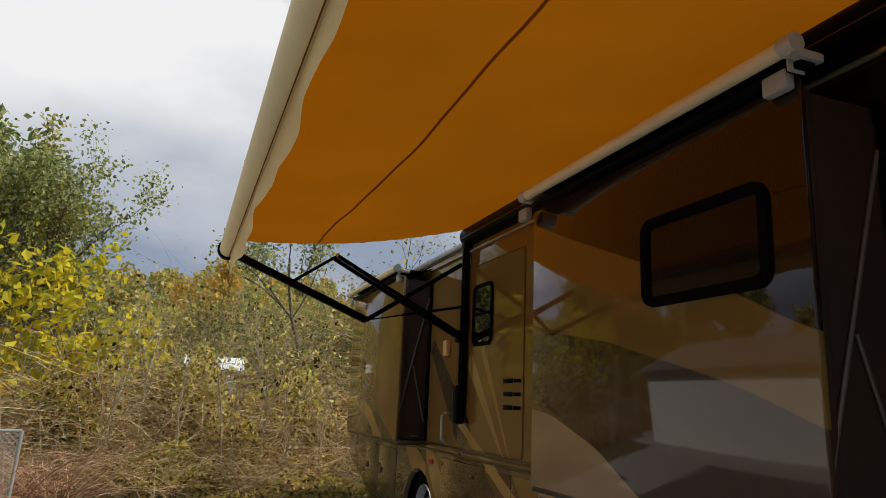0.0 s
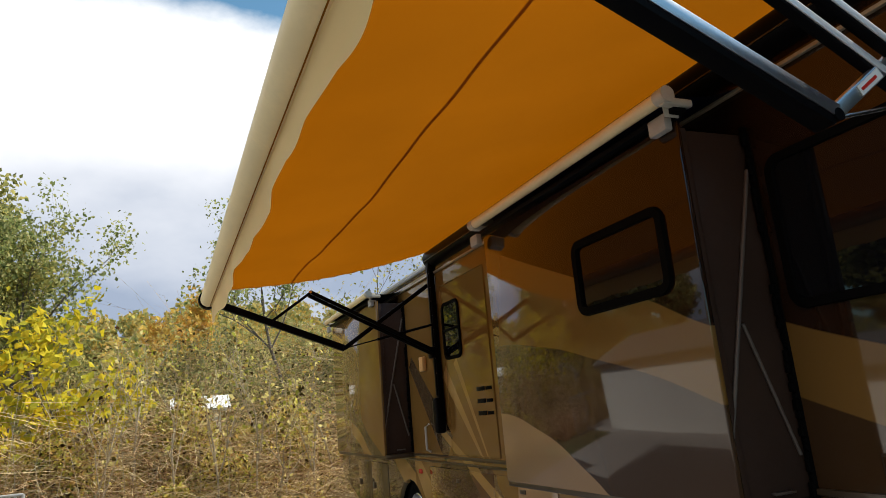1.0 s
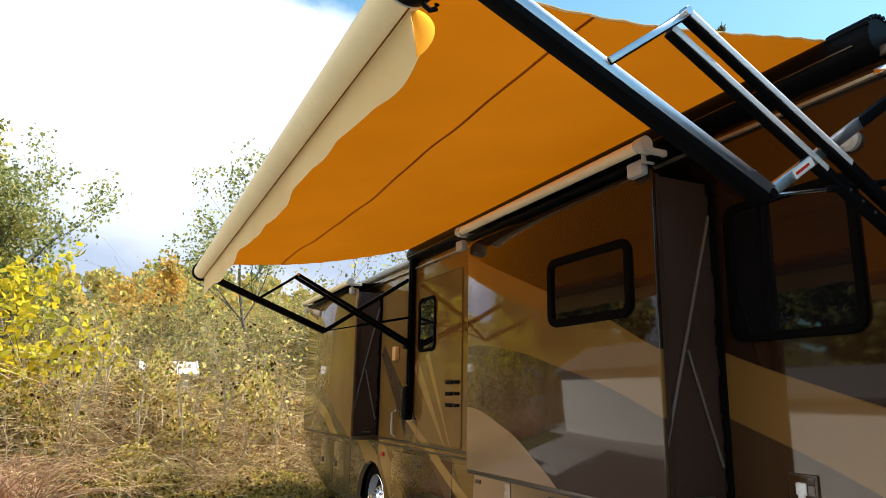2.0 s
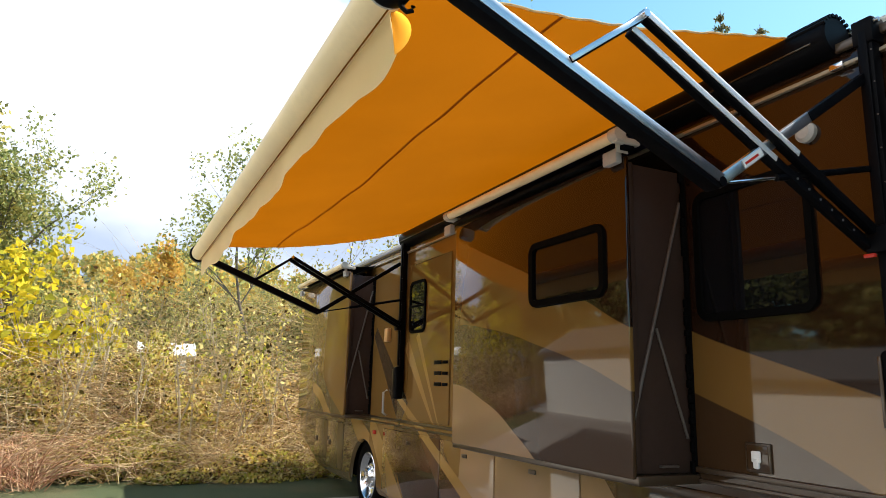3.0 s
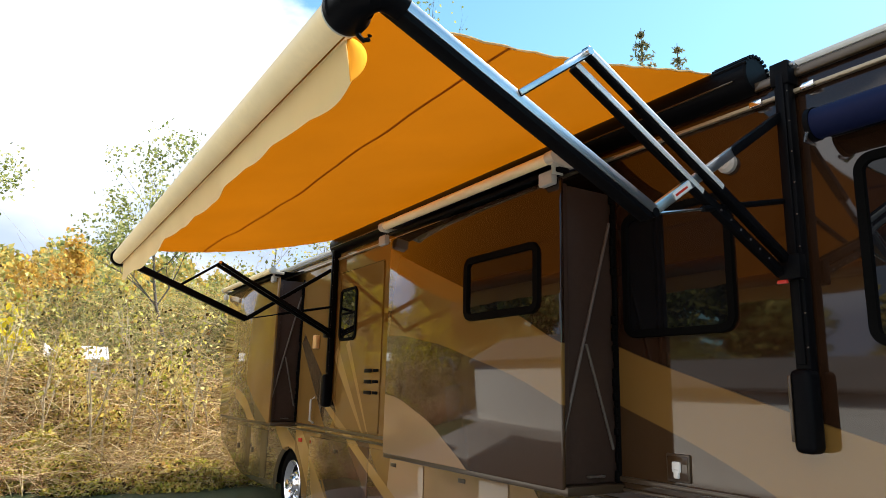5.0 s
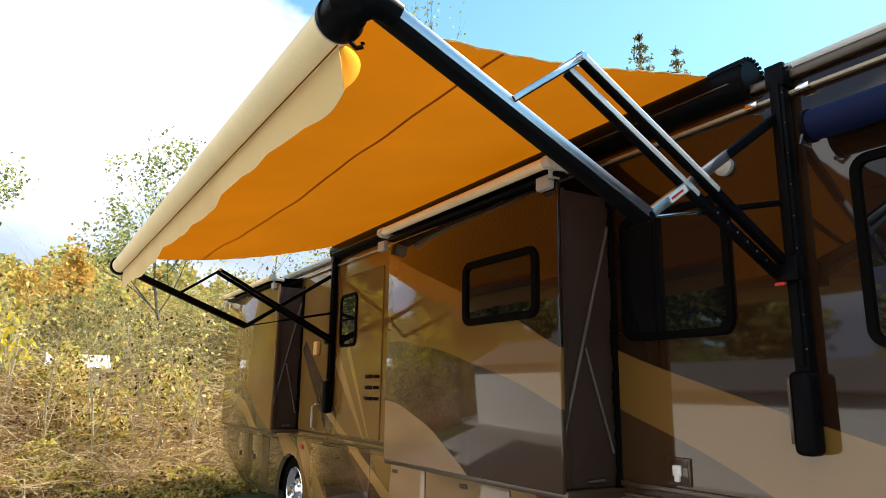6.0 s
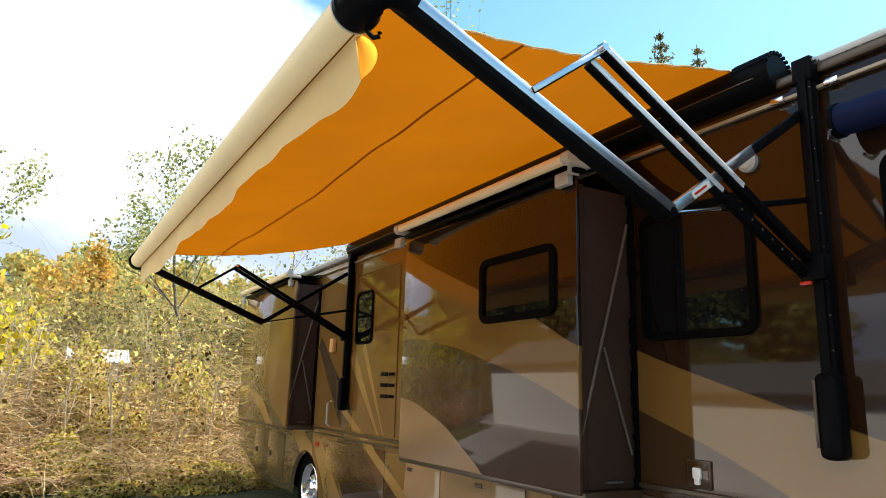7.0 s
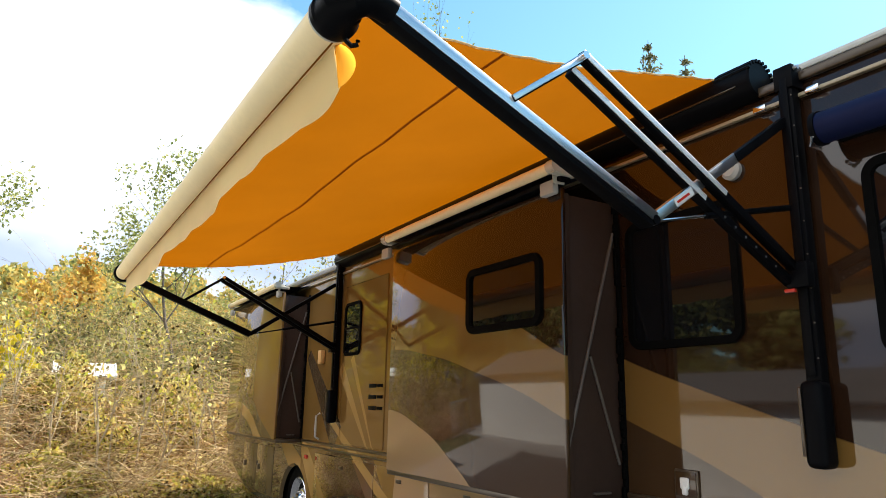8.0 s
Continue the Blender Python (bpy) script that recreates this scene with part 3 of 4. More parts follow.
        prof3 = [(x0 + 0.015, 0.315), (x0 + 0.005, 0.30), (x0 + 0.02, 0.285), (x0 + 0.10, 0.25), (x0 + 0.13, 0.2), (x0 + 0.05, 0.155), (x0 + 0.03, 0.11), (x0 - 0.005, 0.085), (x0 - 0.01, 0.0)]
        rings = [[bm.verts.new((x, c.y + max(r, 0.002) * math.cos(2 * math.pi * k / seg), c.z + max(r, 0.002) * math.sin(2 * math.pi * k / seg))) for k in range(seg)] for x, r in prof3]
        for a, b in zip(rings, rings[1:]):
            for k in range(seg):
                bm.faces.new((a[k], a[(k + 1) % seg], b[(k + 1) % seg], b[k]))
        part("rim", bm, CHROME, wheel, "polished steel rim")
        for k in range(10):
            a = 2 * math.pi * k / 10
            part("wheel_nut", rod([(x0 + 0.06, c.y + 0.13 * math.cos(a), c.z + 0.13 * math.sin(a)), (x0 + 0.015, c.y + 0.13 * math.cos(a), c.z + 0.13 * math.sin(a))], 0.014, 6), CHROME, wheel)
        part("hub_cap", rod([(x0 + 0.02, c.y, c.z), (x0 - 0.06, c.y, c.z), (x0 - 0.07, c.y, c.z)], [0.07, 0.065, 0.04], 20), CHROME, wheel)
    part("arch_liner", box(0.08, 0.7, wheel_y - 0.7, wheel_y + 0.7, 0.95, 1.05, 0.02), RUBBER, coach, "black wheel arch liner")
    return coach


coach = build_coach()


def slide_room(depth, y0, y1, z0, z1, window=None):
    """A slide-out room: painted outer face with a flange, dark end walls, seals."""
    room = part("slide_room", box(-depth + 0.03, 0.10, y0 + 0.035, y1 - 0.035, z0 + 0.02, z1 - 0.03, 0.01), ENDWALL, coach, "dark brown slide-out room")
    part("outer_face", box(-depth, -depth + 0.035, y0, y1, z0, z1, 0.012), PAINT, room, "glossy tan and brown outer face")
    part("corner_trim", box(-depth + 0.033, -depth + 0.075, y0 + 0.012, y0 + 0.04, z0 + 0.03, z1 - 0.03, 0.006), ENDWALL, room, "dark corner strip")
    # wiper seal with a frayed lip
    bm = box(-0.016, 0.0, y0 + 0.0, y0 + 0.035, z0 - 0.02, z1, 0.005)
    rng = random.Random(int(depth * 1000))
    zz = z0 + 0.02
    while zz < z1 - 0.05:
        hh = rng.uniform(0.02, 0.07)
        box(-0.02 - rng.uniform(0.0, 0.022), -0.012, y0 + rng.uniform(-0.002, 0.006), y0 + 0.028, zz, zz + hh, 0.004, bm, 1)
        zz += hh + rng.uniform(-0.004, 0.01)
    part("seal", bm, RUBBER, room, "frayed black rubber seal")
    part("floor_lip", box(-depth + 0.02, 0.0, y0 - 0.02, y1 + 0.02, z0 - 0.035, z0 + 0.018, 0.008), TRIM, room, "bronze floor lip")
    # tension rods across the end wall
    ye = y0 + 0.025
    h = z1 - z0
    part("stay_rod", rod([(-0.035, ye, z0 + 0.875 * h), (-depth + 0.022, ye - 0.004, z0 + 0.15 * h)], 0.011, 10), DULL, room, "thin dull metal stay rod")
    part("stay_rod", rod([(-depth * 0.53, ye, z0 + 0.45 * h), (-0.045, ye, z0 + 0.115 * h)], 0.009, 10), DULL, room)
    part("foot_clip", box(-depth * 0.55, -depth * 0.28, ye - 0.02, ye + 0.01, z0 + 0.055, z0 + 0.068, 0.004), DULL, room)
    if window:
        a, b, c, d = window
        w = part("slide_window", rounded_frame(-depth, a, b, c, d, 0.085, 0.05, 0.024), RUBBER, room, "black rounded window")
        part("pane", rounded_pane(-depth - 0.006, a + 0.03, b - 0.03, c + 0.03, d - 0.03, 0.045), GLASS, room)
    return room


slide_room(0.478, 4.18, 6.46, 1.20, 3.06, (4.365, 5.215, 2.225, 2.69))
slide_room(0.38, 9.93, 12.45, 1.25, 3.16)


def slide_topper(depth, y0, y1, z, far=False):
    top = thing("slide_topper", (-depth, (y0 + y1) / 2, z), "cream cloth topper rolled on a tube above a slide-out room", "awning", "slide toppers")
    x = -depth - 0.10
    part("roller", rod([(x, y0 + 0.05, z), (x, y1 - 0.05, z)], 0.036, 20), VINYL, top, "cream roller tube")
    for y in (y0, y1 - 0.05):
        b = part("bracket", box(x - 0.02, -depth + 0.06, y, y + 0.045, z - 0.05, z - 0.01, 0.01), WHITE_VINYL, top, "white end bracket")
        part("cap", rod([(x, y - 0.012, z), (x, y + 0.06, z)], [0.042, 0.042], 20), WHITE_VINYL, b)
        bm = box(-depth - 0.055, -depth - 0.004, y + 0.09, y + 0.22, z - 0.14, z - 0.05, 0.012)
        part("foot", bm, GREYP, b, "grey bracket foot")
    # cloth from the tube back to the wall
    bm = bmesh.new()
    n = 10
    rows = []
    for k in range(n + 1):
        t = k / n
        px = x + (0.02 - x) * t
        pz = z + 0.04 + (3.30 - z - 0.04) * t - 0.05 * math.sin(math.pi * t)
        rows.append([bm.verts.new((px, yy, pz)) for yy in (y0 + 0.06, y1 - 0.06)])
    for a, b in zip(rows, rows[1:]):
        bm.faces.new((a[0], a[1], b[1], b[0]))
    bmesh.ops.solidify(bm, geom=bm.faces[:], thickness=0.003)
    part("cloth", bm, NAVY if not far else RUBBER, top, "dark topper cloth")
    part("skirt_flap", box(x + 0.02, x + 0.11, y0 + 0.055, y0 + 0.062, z - 0.09, z + 0.02, 0.002), WHITE_VINYL, top, "white cloth corner")
    part("rail", box(-depth - 0.05, -depth + 0.03, y0 + 0.02, y1 - 0.02, z - 0.075, z - 0.045, 0.006), BLACK, top, "black edge rail")
    return top


slide_topper(0.478, 4.10, 6.43, 3.15)
slide_topper(0.38, 9.88, 12.45, 3.24, True)

# ---- patio awning ----
AW0, AW1 = 3.0, 8.66
RX, RZ = -2.45, 2.99
ARM_Z = 3.055


def roller_x(y):
    """The roller stands a little closer to the wall at its near end."""
    return -2.395 + (RX + 2.395) * (y - 3.0) / 5.66


def build_awning():
    aw = thing("patio_awning", (-0.05, 6.3, 1.4), "open patio awning with sunlit orange cloth on folding black arms", "awning")

    def sheet(u, v):
        """Cloth: u from the wall to the roller, v along the coach."""
        ya, yb = 3.36 + (AW0 + 0.12 - 3.36) * u, 8.84 + (AW1 - 0.06 - 8.84) * u
        y = ya + (yb - ya) * v
        x = -0.04 + (roller_x(y) + 0.04) * u
        sag = 0.09 * math.sin(math.pi * u) * (0.02 + 0.98 * v ** 0.7) + 0.05 * (1 - v) ** 3 * math.sin(math.pi * u ** 1.5)
        sag += (0.016 * math.sin(9 * v + 3 * u) + 0.007 * math.sin(23 * v + 5 * u) + 0.004 * math.sin(47 * v - 4 * u)) * math.sin(math.pi * u)
        return Vector((x, y, 3.53 + (RZ + 0.07 - 3.53) * u - sag))

    bm = bmesh.new()
    nu, nv = 28, 60
    g = [[bm.verts.new(sheet(i / nu, j / nv)) for j in range(nv + 1)] for i in range(nu + 1)]
    for i in range(nu):
        for j in range(nv):
            bm.faces.new((g[i][j], g[i + 1][j], g[i + 1][j + 1], g[i][j + 1]))
    part("cloth", bm, CLOTH, aw, "orange-glowing woven awning cloth")
    bm = bmesh.new()
    pts = []
    for j in range(nv + 1):
        w = 0.645 + 0.015 * math.cos(7.0 * j / nv)
        a, b = sheet(w, j / nv), sheet(w + 0.008, j / nv)
        pts.append((bm.verts.new(a - Vector((0, 0, 0.004))), bm.verts.new(b - Vector((0, 0, 0.004)))))
    for p, q in zip(pts, pts[1:]):
        bm.faces.new((p[0], p[1], q[1], q[0]))
    part("seam", bm, SEAM_SHADE, aw, "stitched seam")
    # hems in pale cloth colour, which stands for their sunlit edge
    for v in (0.0, 1.0):
        part("hem", rod([sheet(i / 40, v) + Vector((0, 0, 0.004 * math.sin(i * 1.9))) for i in range(41)], 0.005, 6), VALANCE, aw, "stitched hem, pale for its sunlit edge")
    # roller with its caps
    tube = part("roller_tube", rod([(roller_x(AW0), AW0 + 0.04, RZ), (RX, AW1, RZ)], 0.075, 32), VINYL, aw, "cream cloth wound on the roller")
    # thin brown bar for the shade between tube and valance
    part("shade_line", bar((roller_x(AW0) + 0.012, AW0 + 0.06, RZ - 0.074), (RX + 0.012, AW1, RZ - 0.074), 0.007, 0.006, 0.002, side=(0, 0, 1)), SEAM_SHADE, tube)
    # near end: a cast elbow that turns from the roller into the arm
    rx = roller_x(AW0)
    part("end_cap", rod([(rx, AW0 + 0.075, RZ), (rx, AW0 + 0.05, RZ), (rx, AW0 + 0.045, RZ), (rx, AW0 - 0.01, RZ + 0.008), (rx + 0.02, AW0 - 0.04, RZ + 0.018), (rx + 0.07, AW0 - 0.045, RZ + 0.034), (rx + 0.125, AW0 - 0.035, RZ + 0.032), (rx + 0.165, AW0 - 0.03, RZ + 0.020)],
                        [0.084, 0.085, 0.078, 0.078, 0.07, 0.058, 0.05, 0.048], 28), BLACK, aw, "black cast elbow on the roller end")
    part("cap_ring", rod([(rx, AW0 + 0.072, RZ), (rx, AW0 + 0.085, RZ)], 0.0835, 28), GREYP, aw, "pale ring")
    part("end_cap", rod([(RX, AW1 - 0.01, RZ), (RX, AW1 + 0.05, RZ), (RX, AW1 + 0.08, RZ)], [0.093, 0.095, 0.07], 28), BLACK, aw, "black roller end cap")
    part("hook", rod([(RX + 0.08, AW0 + 0.06, RZ - 0.05), (RX + 0.10, AW0 + 0.05, RZ - 0.085), (RX + 0.115, AW0 + 0.05, RZ - 0.095), (RX + 0.135, AW0 + 0.05, RZ - 0.085), (RX + 0.138, AW0 + 0.05, RZ - 0.07)], 0.009, 8), BLACK, aw)
    # valance with a scalloped hem; its near end is curled by the wind
    bm = bmesh.new()
    nv2, nh = 150, 8
    rows = []
    for j in range(nv2 + 1):
        v = j / nv2
        y = AW0 + 0.12 + (AW1 - 0.06 - AW0 - 0.12) * v
        curl = max(0.0, 1 - v * 30)
        drop = (0.165 + 0.012 * abs(math.sin(v * math.pi * 14)) - 0.015 * math.sin(5 * v)) * (1 - 0.15 * curl ** 2)
        col = []
        for i in range(nh + 1):
            h = i / nh
            wave = 0.035 * h * math.sin(17 * v + 1.2) + 0.02 * h * math.sin(41 * v)
            col.append(bm.verts.new((roller_x(y) + 0.025 + 0.02 * h + 0.5 * wave, y, RZ - 0.066 - drop * h)))
        rows.append(col)
    for a, b in zip(rows, rows[1:]):
        for i in range(nh):
            bm.faces.new((a[i], a[i + 1], b[i + 1], b[i]))
    valance = part("valance", bm, VALANCE, aw, "cream scalloped valance")
    # its wind-turned end, a rounded flap that the sun shines through, the glow also in its colour
    bm = bmesh.new()
    flap = []
    for i in range(13):
        h = i / 12
        full = math.sin(math.pi * min(1.0, 0.04 + 0.98 * h)) ** 0.6
        flap.append([bm.verts.new((roller_x(AW0) + 0.03 + 0.02 * h + 0.055 * full * math.sin(1.5 * s / 8), AW0 + 0.12 - 0.035 * full * (1 - math.cos(1.5 * s / 8)), RZ - 0.066 - 0.155 * h + 0.012 * full * s / 8)) for s in range(9)])
    for a, b in zip(flap, flap[1:]):
        for s in range(8):
            bm.faces.new((a[s], a[s + 1], b[s + 1], b[s]))
    part("flap", bm, SUNLIT_FLAP, valance, "sunlit turned end of the valance")
    # case along the roof
    cz = 3.445
    case = part("roof_case", rod([(0.0, 3.125, cz), (0.0, 3.135, cz), (0.0, 8.86, cz), (0.0, 8.9, cz)], [0.095, 0.105, 0.105, 0.08], 40), BLACK, aw, "black awning rail case")
    part("case_lip", bar((-0.103, 3.2, cz - 0.035), (-0.103, 8.84, cz - 0.035), 0.008, 0.012, 0.002, side=(0, 0, 1)), TRIM, case, "thin glossy lip")
    for k in range(10):
        a = radians(30 + 15 * k)
        part("case_rib", rod([(-0.106 * math.cos(a), 3.118, cz + 0.106 * math.sin(a)), (-0.106 * math.cos(a), 3.34, cz + 0.106 * math.sin(a))], 0.0105, 6), BLACK, case)
    # the two frames
    near = dict(leg=2.955, pivot=(-0.09, 2.99, 2.36), elbow=(-1.03, 3.0, 2.485), apex=(-1.425, 2.98, 3.07), tip=(roller_x(AW0) + 0.04, AW0 - 0.02, ARM_Z), up=(-0.07, 2.98, 3.14), rodend=(-0.07, 2.99, 2.70))
    far = dict(leg=8.79, pivot=(-0.10, 8.74, 2.37), elbow=(-1.08, 8.82, 2.465), apex=(-1.43, 8.81, 3.065), tip=(RX, AW1 + 0.08, RZ), up=(-0.07, 8.86, 3.14), rodend=(-0.07, 8.77, 2.68))
    for f in (near, far):
        y = f["leg"]
        s = -1 if f is near else 1
        leg = part("leg", box(-0.075, -0.012, y - 0.038, y + 0.038, 1.58, 3.4, 0.008), BLACK, aw, "black wall leg")
        part("leg_rail", box(-0.088, -0.072, y - 0.02, y + 0.02, 1.9, 3.36, 0.004), BLACK, leg)
        part("leg_head", box(-0.085, 0.01, y - 0.05, y + 0.05, 3.30, 3.425, 0.008), BLACK, leg)
        part("head_bolt", rod([(-0.06, y - 0.07, 3.40), (-0.06, y + 0.03, 3.40)], 0.012, 10), ALU, leg)
        for k in range(9):
            part("rivet", rod([(-0.074, y - 0.032, 1.98 + 0.16 * k), (-0.079, y - 0.032, 1.98 + 0.16 * k)], 0.004, 6), DULL, leg)
        part("leg_foot", box(-0.125, -0.012, y - 0.05, y + 0.05, 1.50, 1.88, 0.03, None, 3), BLACK, leg, "black leg housing")
        part("foot_strip", box(-0.128, -0.12, y + 0.036, y + 0.052, 1.55, 1.85, 0.003), TRIM, leg, "glossy edge strip")
        P, E, A, T, U, R = (Vector(f[k]) for k in ("pivot", "elbow", "apex", "tip", "up", "rodend"))
        # metal colour on the near frame only; these far members are black
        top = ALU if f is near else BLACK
        o = Vector((0, 0.03, 0))
        n = (T - E).normalized().cross(Vector((0, 1, 0))).normalized()
        n = n if n.z > 0 else -n

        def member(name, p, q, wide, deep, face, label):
            """A dark box section. A near-only strip along its outer side's upper edge puts sky sheen into colour."""
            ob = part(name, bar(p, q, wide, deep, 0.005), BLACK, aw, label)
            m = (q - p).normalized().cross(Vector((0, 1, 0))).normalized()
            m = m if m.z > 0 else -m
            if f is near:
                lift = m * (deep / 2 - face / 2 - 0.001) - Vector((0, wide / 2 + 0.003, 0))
                part("sheen_face", bar(p + lift, q + lift, 0.006, face, 0.0015), SKYLIT_ALU if "inner" in name else top, ob, "bare metal face carrying the sky sheen")
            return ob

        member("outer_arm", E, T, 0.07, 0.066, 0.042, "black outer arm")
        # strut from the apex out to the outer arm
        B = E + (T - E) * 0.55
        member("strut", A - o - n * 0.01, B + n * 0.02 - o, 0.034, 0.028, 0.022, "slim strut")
        # pair of long metal arms from the apex to the leg, shaded undersides coloured black
        mid = A + (P - A) * 0.61
        for w in (-0.035, 0.035):
            k = w * (1.0 if f is near else 0.5)
            q = Vector((0, -w * 0.5, 0)) + n * (k - 0.006)
            member("inner_arm", A + q, mid + q - (P - A) * (0.05 if w < 0 else 0.0), 0.038, 0.036, 0.026, "metal arm with its shaded underside in black")
            sleeve = part("arm_sleeve", bar(mid + q - (P - A) * 0.09, P + q * 0.8, 0.044, 0.042, 0.006), BLACK, aw, "black arm sleeve")
            if f is near and w < 0:
                for j in range(6):
                    c = mid + q + (P - mid) * (0.1 + 0.13 * j)
                    part("sleeve_rivet", rod([c - Vector((0, 0.022, 0)), c - Vector((0, 0.026, 0))], 0.006, 8), ALU, sleeve)
        part("apex_pin", rod([A - Vector((0, 0.07, 0)), A + Vector((0, 0.07, 0))], 0.016, 12), CHROME, aw)
        # cross link from the elbow up to the leg
        X = E + (U - E) * 0.60
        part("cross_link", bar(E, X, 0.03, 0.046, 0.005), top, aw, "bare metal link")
        part("cross_sleeve", bar(X - (U - E) * 0.02, U, 0.04, 0.045, 0.005), BLACK, aw)
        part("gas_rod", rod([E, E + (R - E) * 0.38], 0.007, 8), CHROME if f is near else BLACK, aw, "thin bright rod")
        part("gas_tube", rod([E + (R - E) * 0.36, R], 0.015, 10), BLACK, aw)
        part("elbow_pin", rod([E - Vector((0, 0.042, 0)), E + Vector((0, 0.042, 0))], 0.02, 14), BLACK, aw)
        part("pivot_block", box(-0.13, -0.07, y - 0.055, y + 0.055, P.z - 0.06, P.z + 0.06, 0.01), BLACK, aw)
        if f is near:
            d = (X - E).normalized()
            part("warning_label", bar(E + d * 0.17 - Vector((0, 0.018, 0)), E + d * 0.30 - Vector((0, 0.018, 0)), 0.003, 0.034, 0.0), WHITE, aw, "white warning label")
            part("label_bar", bar(E + d * 0.18 - Vector((0, 0.0205, 0)), E + d * 0.27 - Vector((0, 0.0205, 0)), 0.003, 0.010, 0.0), RED, aw, "red print")
            part("pull_tab", box(-0.14, -0.12, y + 0.01, y + 0.06, P.z - 0.08, P.z - 0.062, 0.004), RED, aw, "red pull tab")
    return aw


build_awning()


def window_awning():
    w = thing("window_awning", (-0.1, 2.2, 3.02), "rolled navy window awning under the roof edge", "awning")
    part("roll", rod([(-0.12, 1.3, 3.02), (-0.12, 2.77, 3.02)], 0.075, 24), NAVY, w)
    part("end_plate", rod([(-0.12, 2.765, 3.02), (-0.12, 2.79, 3.02)], 0.082, 24), BLACK, w)
    part("clip", rod([(-0.19, 2.78, 2.97), (-0.17, 2.80, 2.935), (-0.1, 2.795, 2.93)], 0.009, 8), CHROME, w, "bright clip")
    part("mount", box(-0.05, 0.0, 1.3, 2.76, 2.97, 3.09, 0.01), BLACK, w)
    return w


window_awning()

# ---- plants ----


def thicket(name, seed, x0, x1, y0, y1, tall, n_leaf, n_stem, leaf_mat, stem_mat, size, label, gaps=0.0):
    """A tangle of brush on the ground: stems of its own and small leaves in uneven clumps."""
    rng = np.random.default_rng(seed)
    nc = int((x1 - x0) * (y1 - y0) * 1.3) + 8
    cx, cy = rng.uniform(x0, x1, nc), rng.uniform(y0, y1, nc)
    ch = tall * rng.uniform(0.45, 1.15, nc) * (0.22 + 0.78 * fade(y0 - 0.3, y0 + 3.2, cy))
    cr = rng.uniform(0.35, 0.95, nc)
    k = rng.integers(0, nc, n_leaf)
    a, rr = rng.uniform(0, 2 * math.pi, n_leaf), np.sqrt(rng.uniform(0, 1, n_leaf)) * cr[k]
    hz = ch[k] * (1 - 0.5 * (rr / cr[k]) ** 2) * rng.uniform(0.0, 1, n_leaf) ** 0.6
    X, Y = cx[k] + rr * np.cos(a), cy[k] + rr * np.sin(a) * 0.8
    C = np.stack([X, Y, land(X, Y) + hz], 1)
    # open hollows between the clumps
    hollow = np.sin(2.3 * X + 1.1 * hz) * np.sin(2.9 * hz + 1.7 * X + 0.6) + 0.5 * np.sin(5.1 * X - 3.7 * hz + Y)
    C = C[rng.uniform(0, 1, n_leaf) > gaps * fade(0.35, 0.95, hollow)]
    V, F = leaf_quads(C, size, rng)
    ob = tagged(new(name, quads(name, V, F, leaf_mat)), label, "brush", kind="stuff")
    k = rng.integers(0, nc, n_stem)
    A = np.stack([cx[k] + rng.normal(0, 0.5, n_stem), cy[k] + rng.normal(0, 0.5, n_stem), np.zeros(n_stem)], 1)
    A[:, 1] = np.maximum(A[:, 1], y0 - 0.2)
    A[:, 2] = land(A[:, 0], A[:, 1]) + rng.uniform(-0.05, 0.8, n_stem) * ch[k]
    lean = rng.normal(0, 1.3, (n_stem, 2))
    ln = rng.uniform(0.2, 1.0, n_stem) * ch[k]
    B = A + np.stack([lean[:, 0] * ln, lean[:, 1] * ln, ln * rng.uniform(-0.15, 0.8, n_stem)], 1)
    r = rng.uniform(0.0025, 0.006, n_stem)
    V, F = stick_quads(A, B, r, r * 0.5, 0.12 * ln, rng)
    tagged(new("brush_stems", quads("brush_stems", V, F, stem_mat)), "tangle of dry tan stems in the brush", "brush", kind="stuff")
    return ob


def arching_canes(name, seed, x0, x1, y0, y1, count, mat, label, raised=0.0):
    """Pale canes that bow over towards the ground at the foot of the bank."""
    rng = np.random.default_rng(seed)
    Vs, Fs, off = [], [], 0
    A = np.stack([rng.uniform(x0, x1, count), rng.uniform(y0, y1, count)], 1)
    ang, ln, up = rng.uniform(0, 2 * math.pi, count), rng.uniform(0.7, 2.2, count), rng.uniform(0.2, 0.8, count)
    base = raised * rng.uniform(0, 1, count) * fade(y0, y1, A[:, 1])
    prev = None
    steps_ = 6
    for s in range(steps_ + 1):
        t = s / steps_
        x, y = A[:, 0] + np.cos(ang) * ln * t, A[:, 1] + np.sin(ang) * ln * t * 0.6
        P = np.stack([x, y, land(x, y) + base * (1 - 0.5 * t) + up * 4 * t * (1 - 0.75 * t) * 0.75 + 0.02], 1)
        if prev is not None:
            r = np.full(count, 0.008) * (1.15 - t)
            V, F = stick_quads(prev, P, r, r * 0.85, np.full(count, 0.01), rng)
            Vs.append(V)
            Fs.append(F + off)
            off += len(V)
        prev = P
    return tagged(new(name, quads(name, np.concatenate(Vs), np.concatenate(Fs), mat)), label, "brush", kind="stuff")


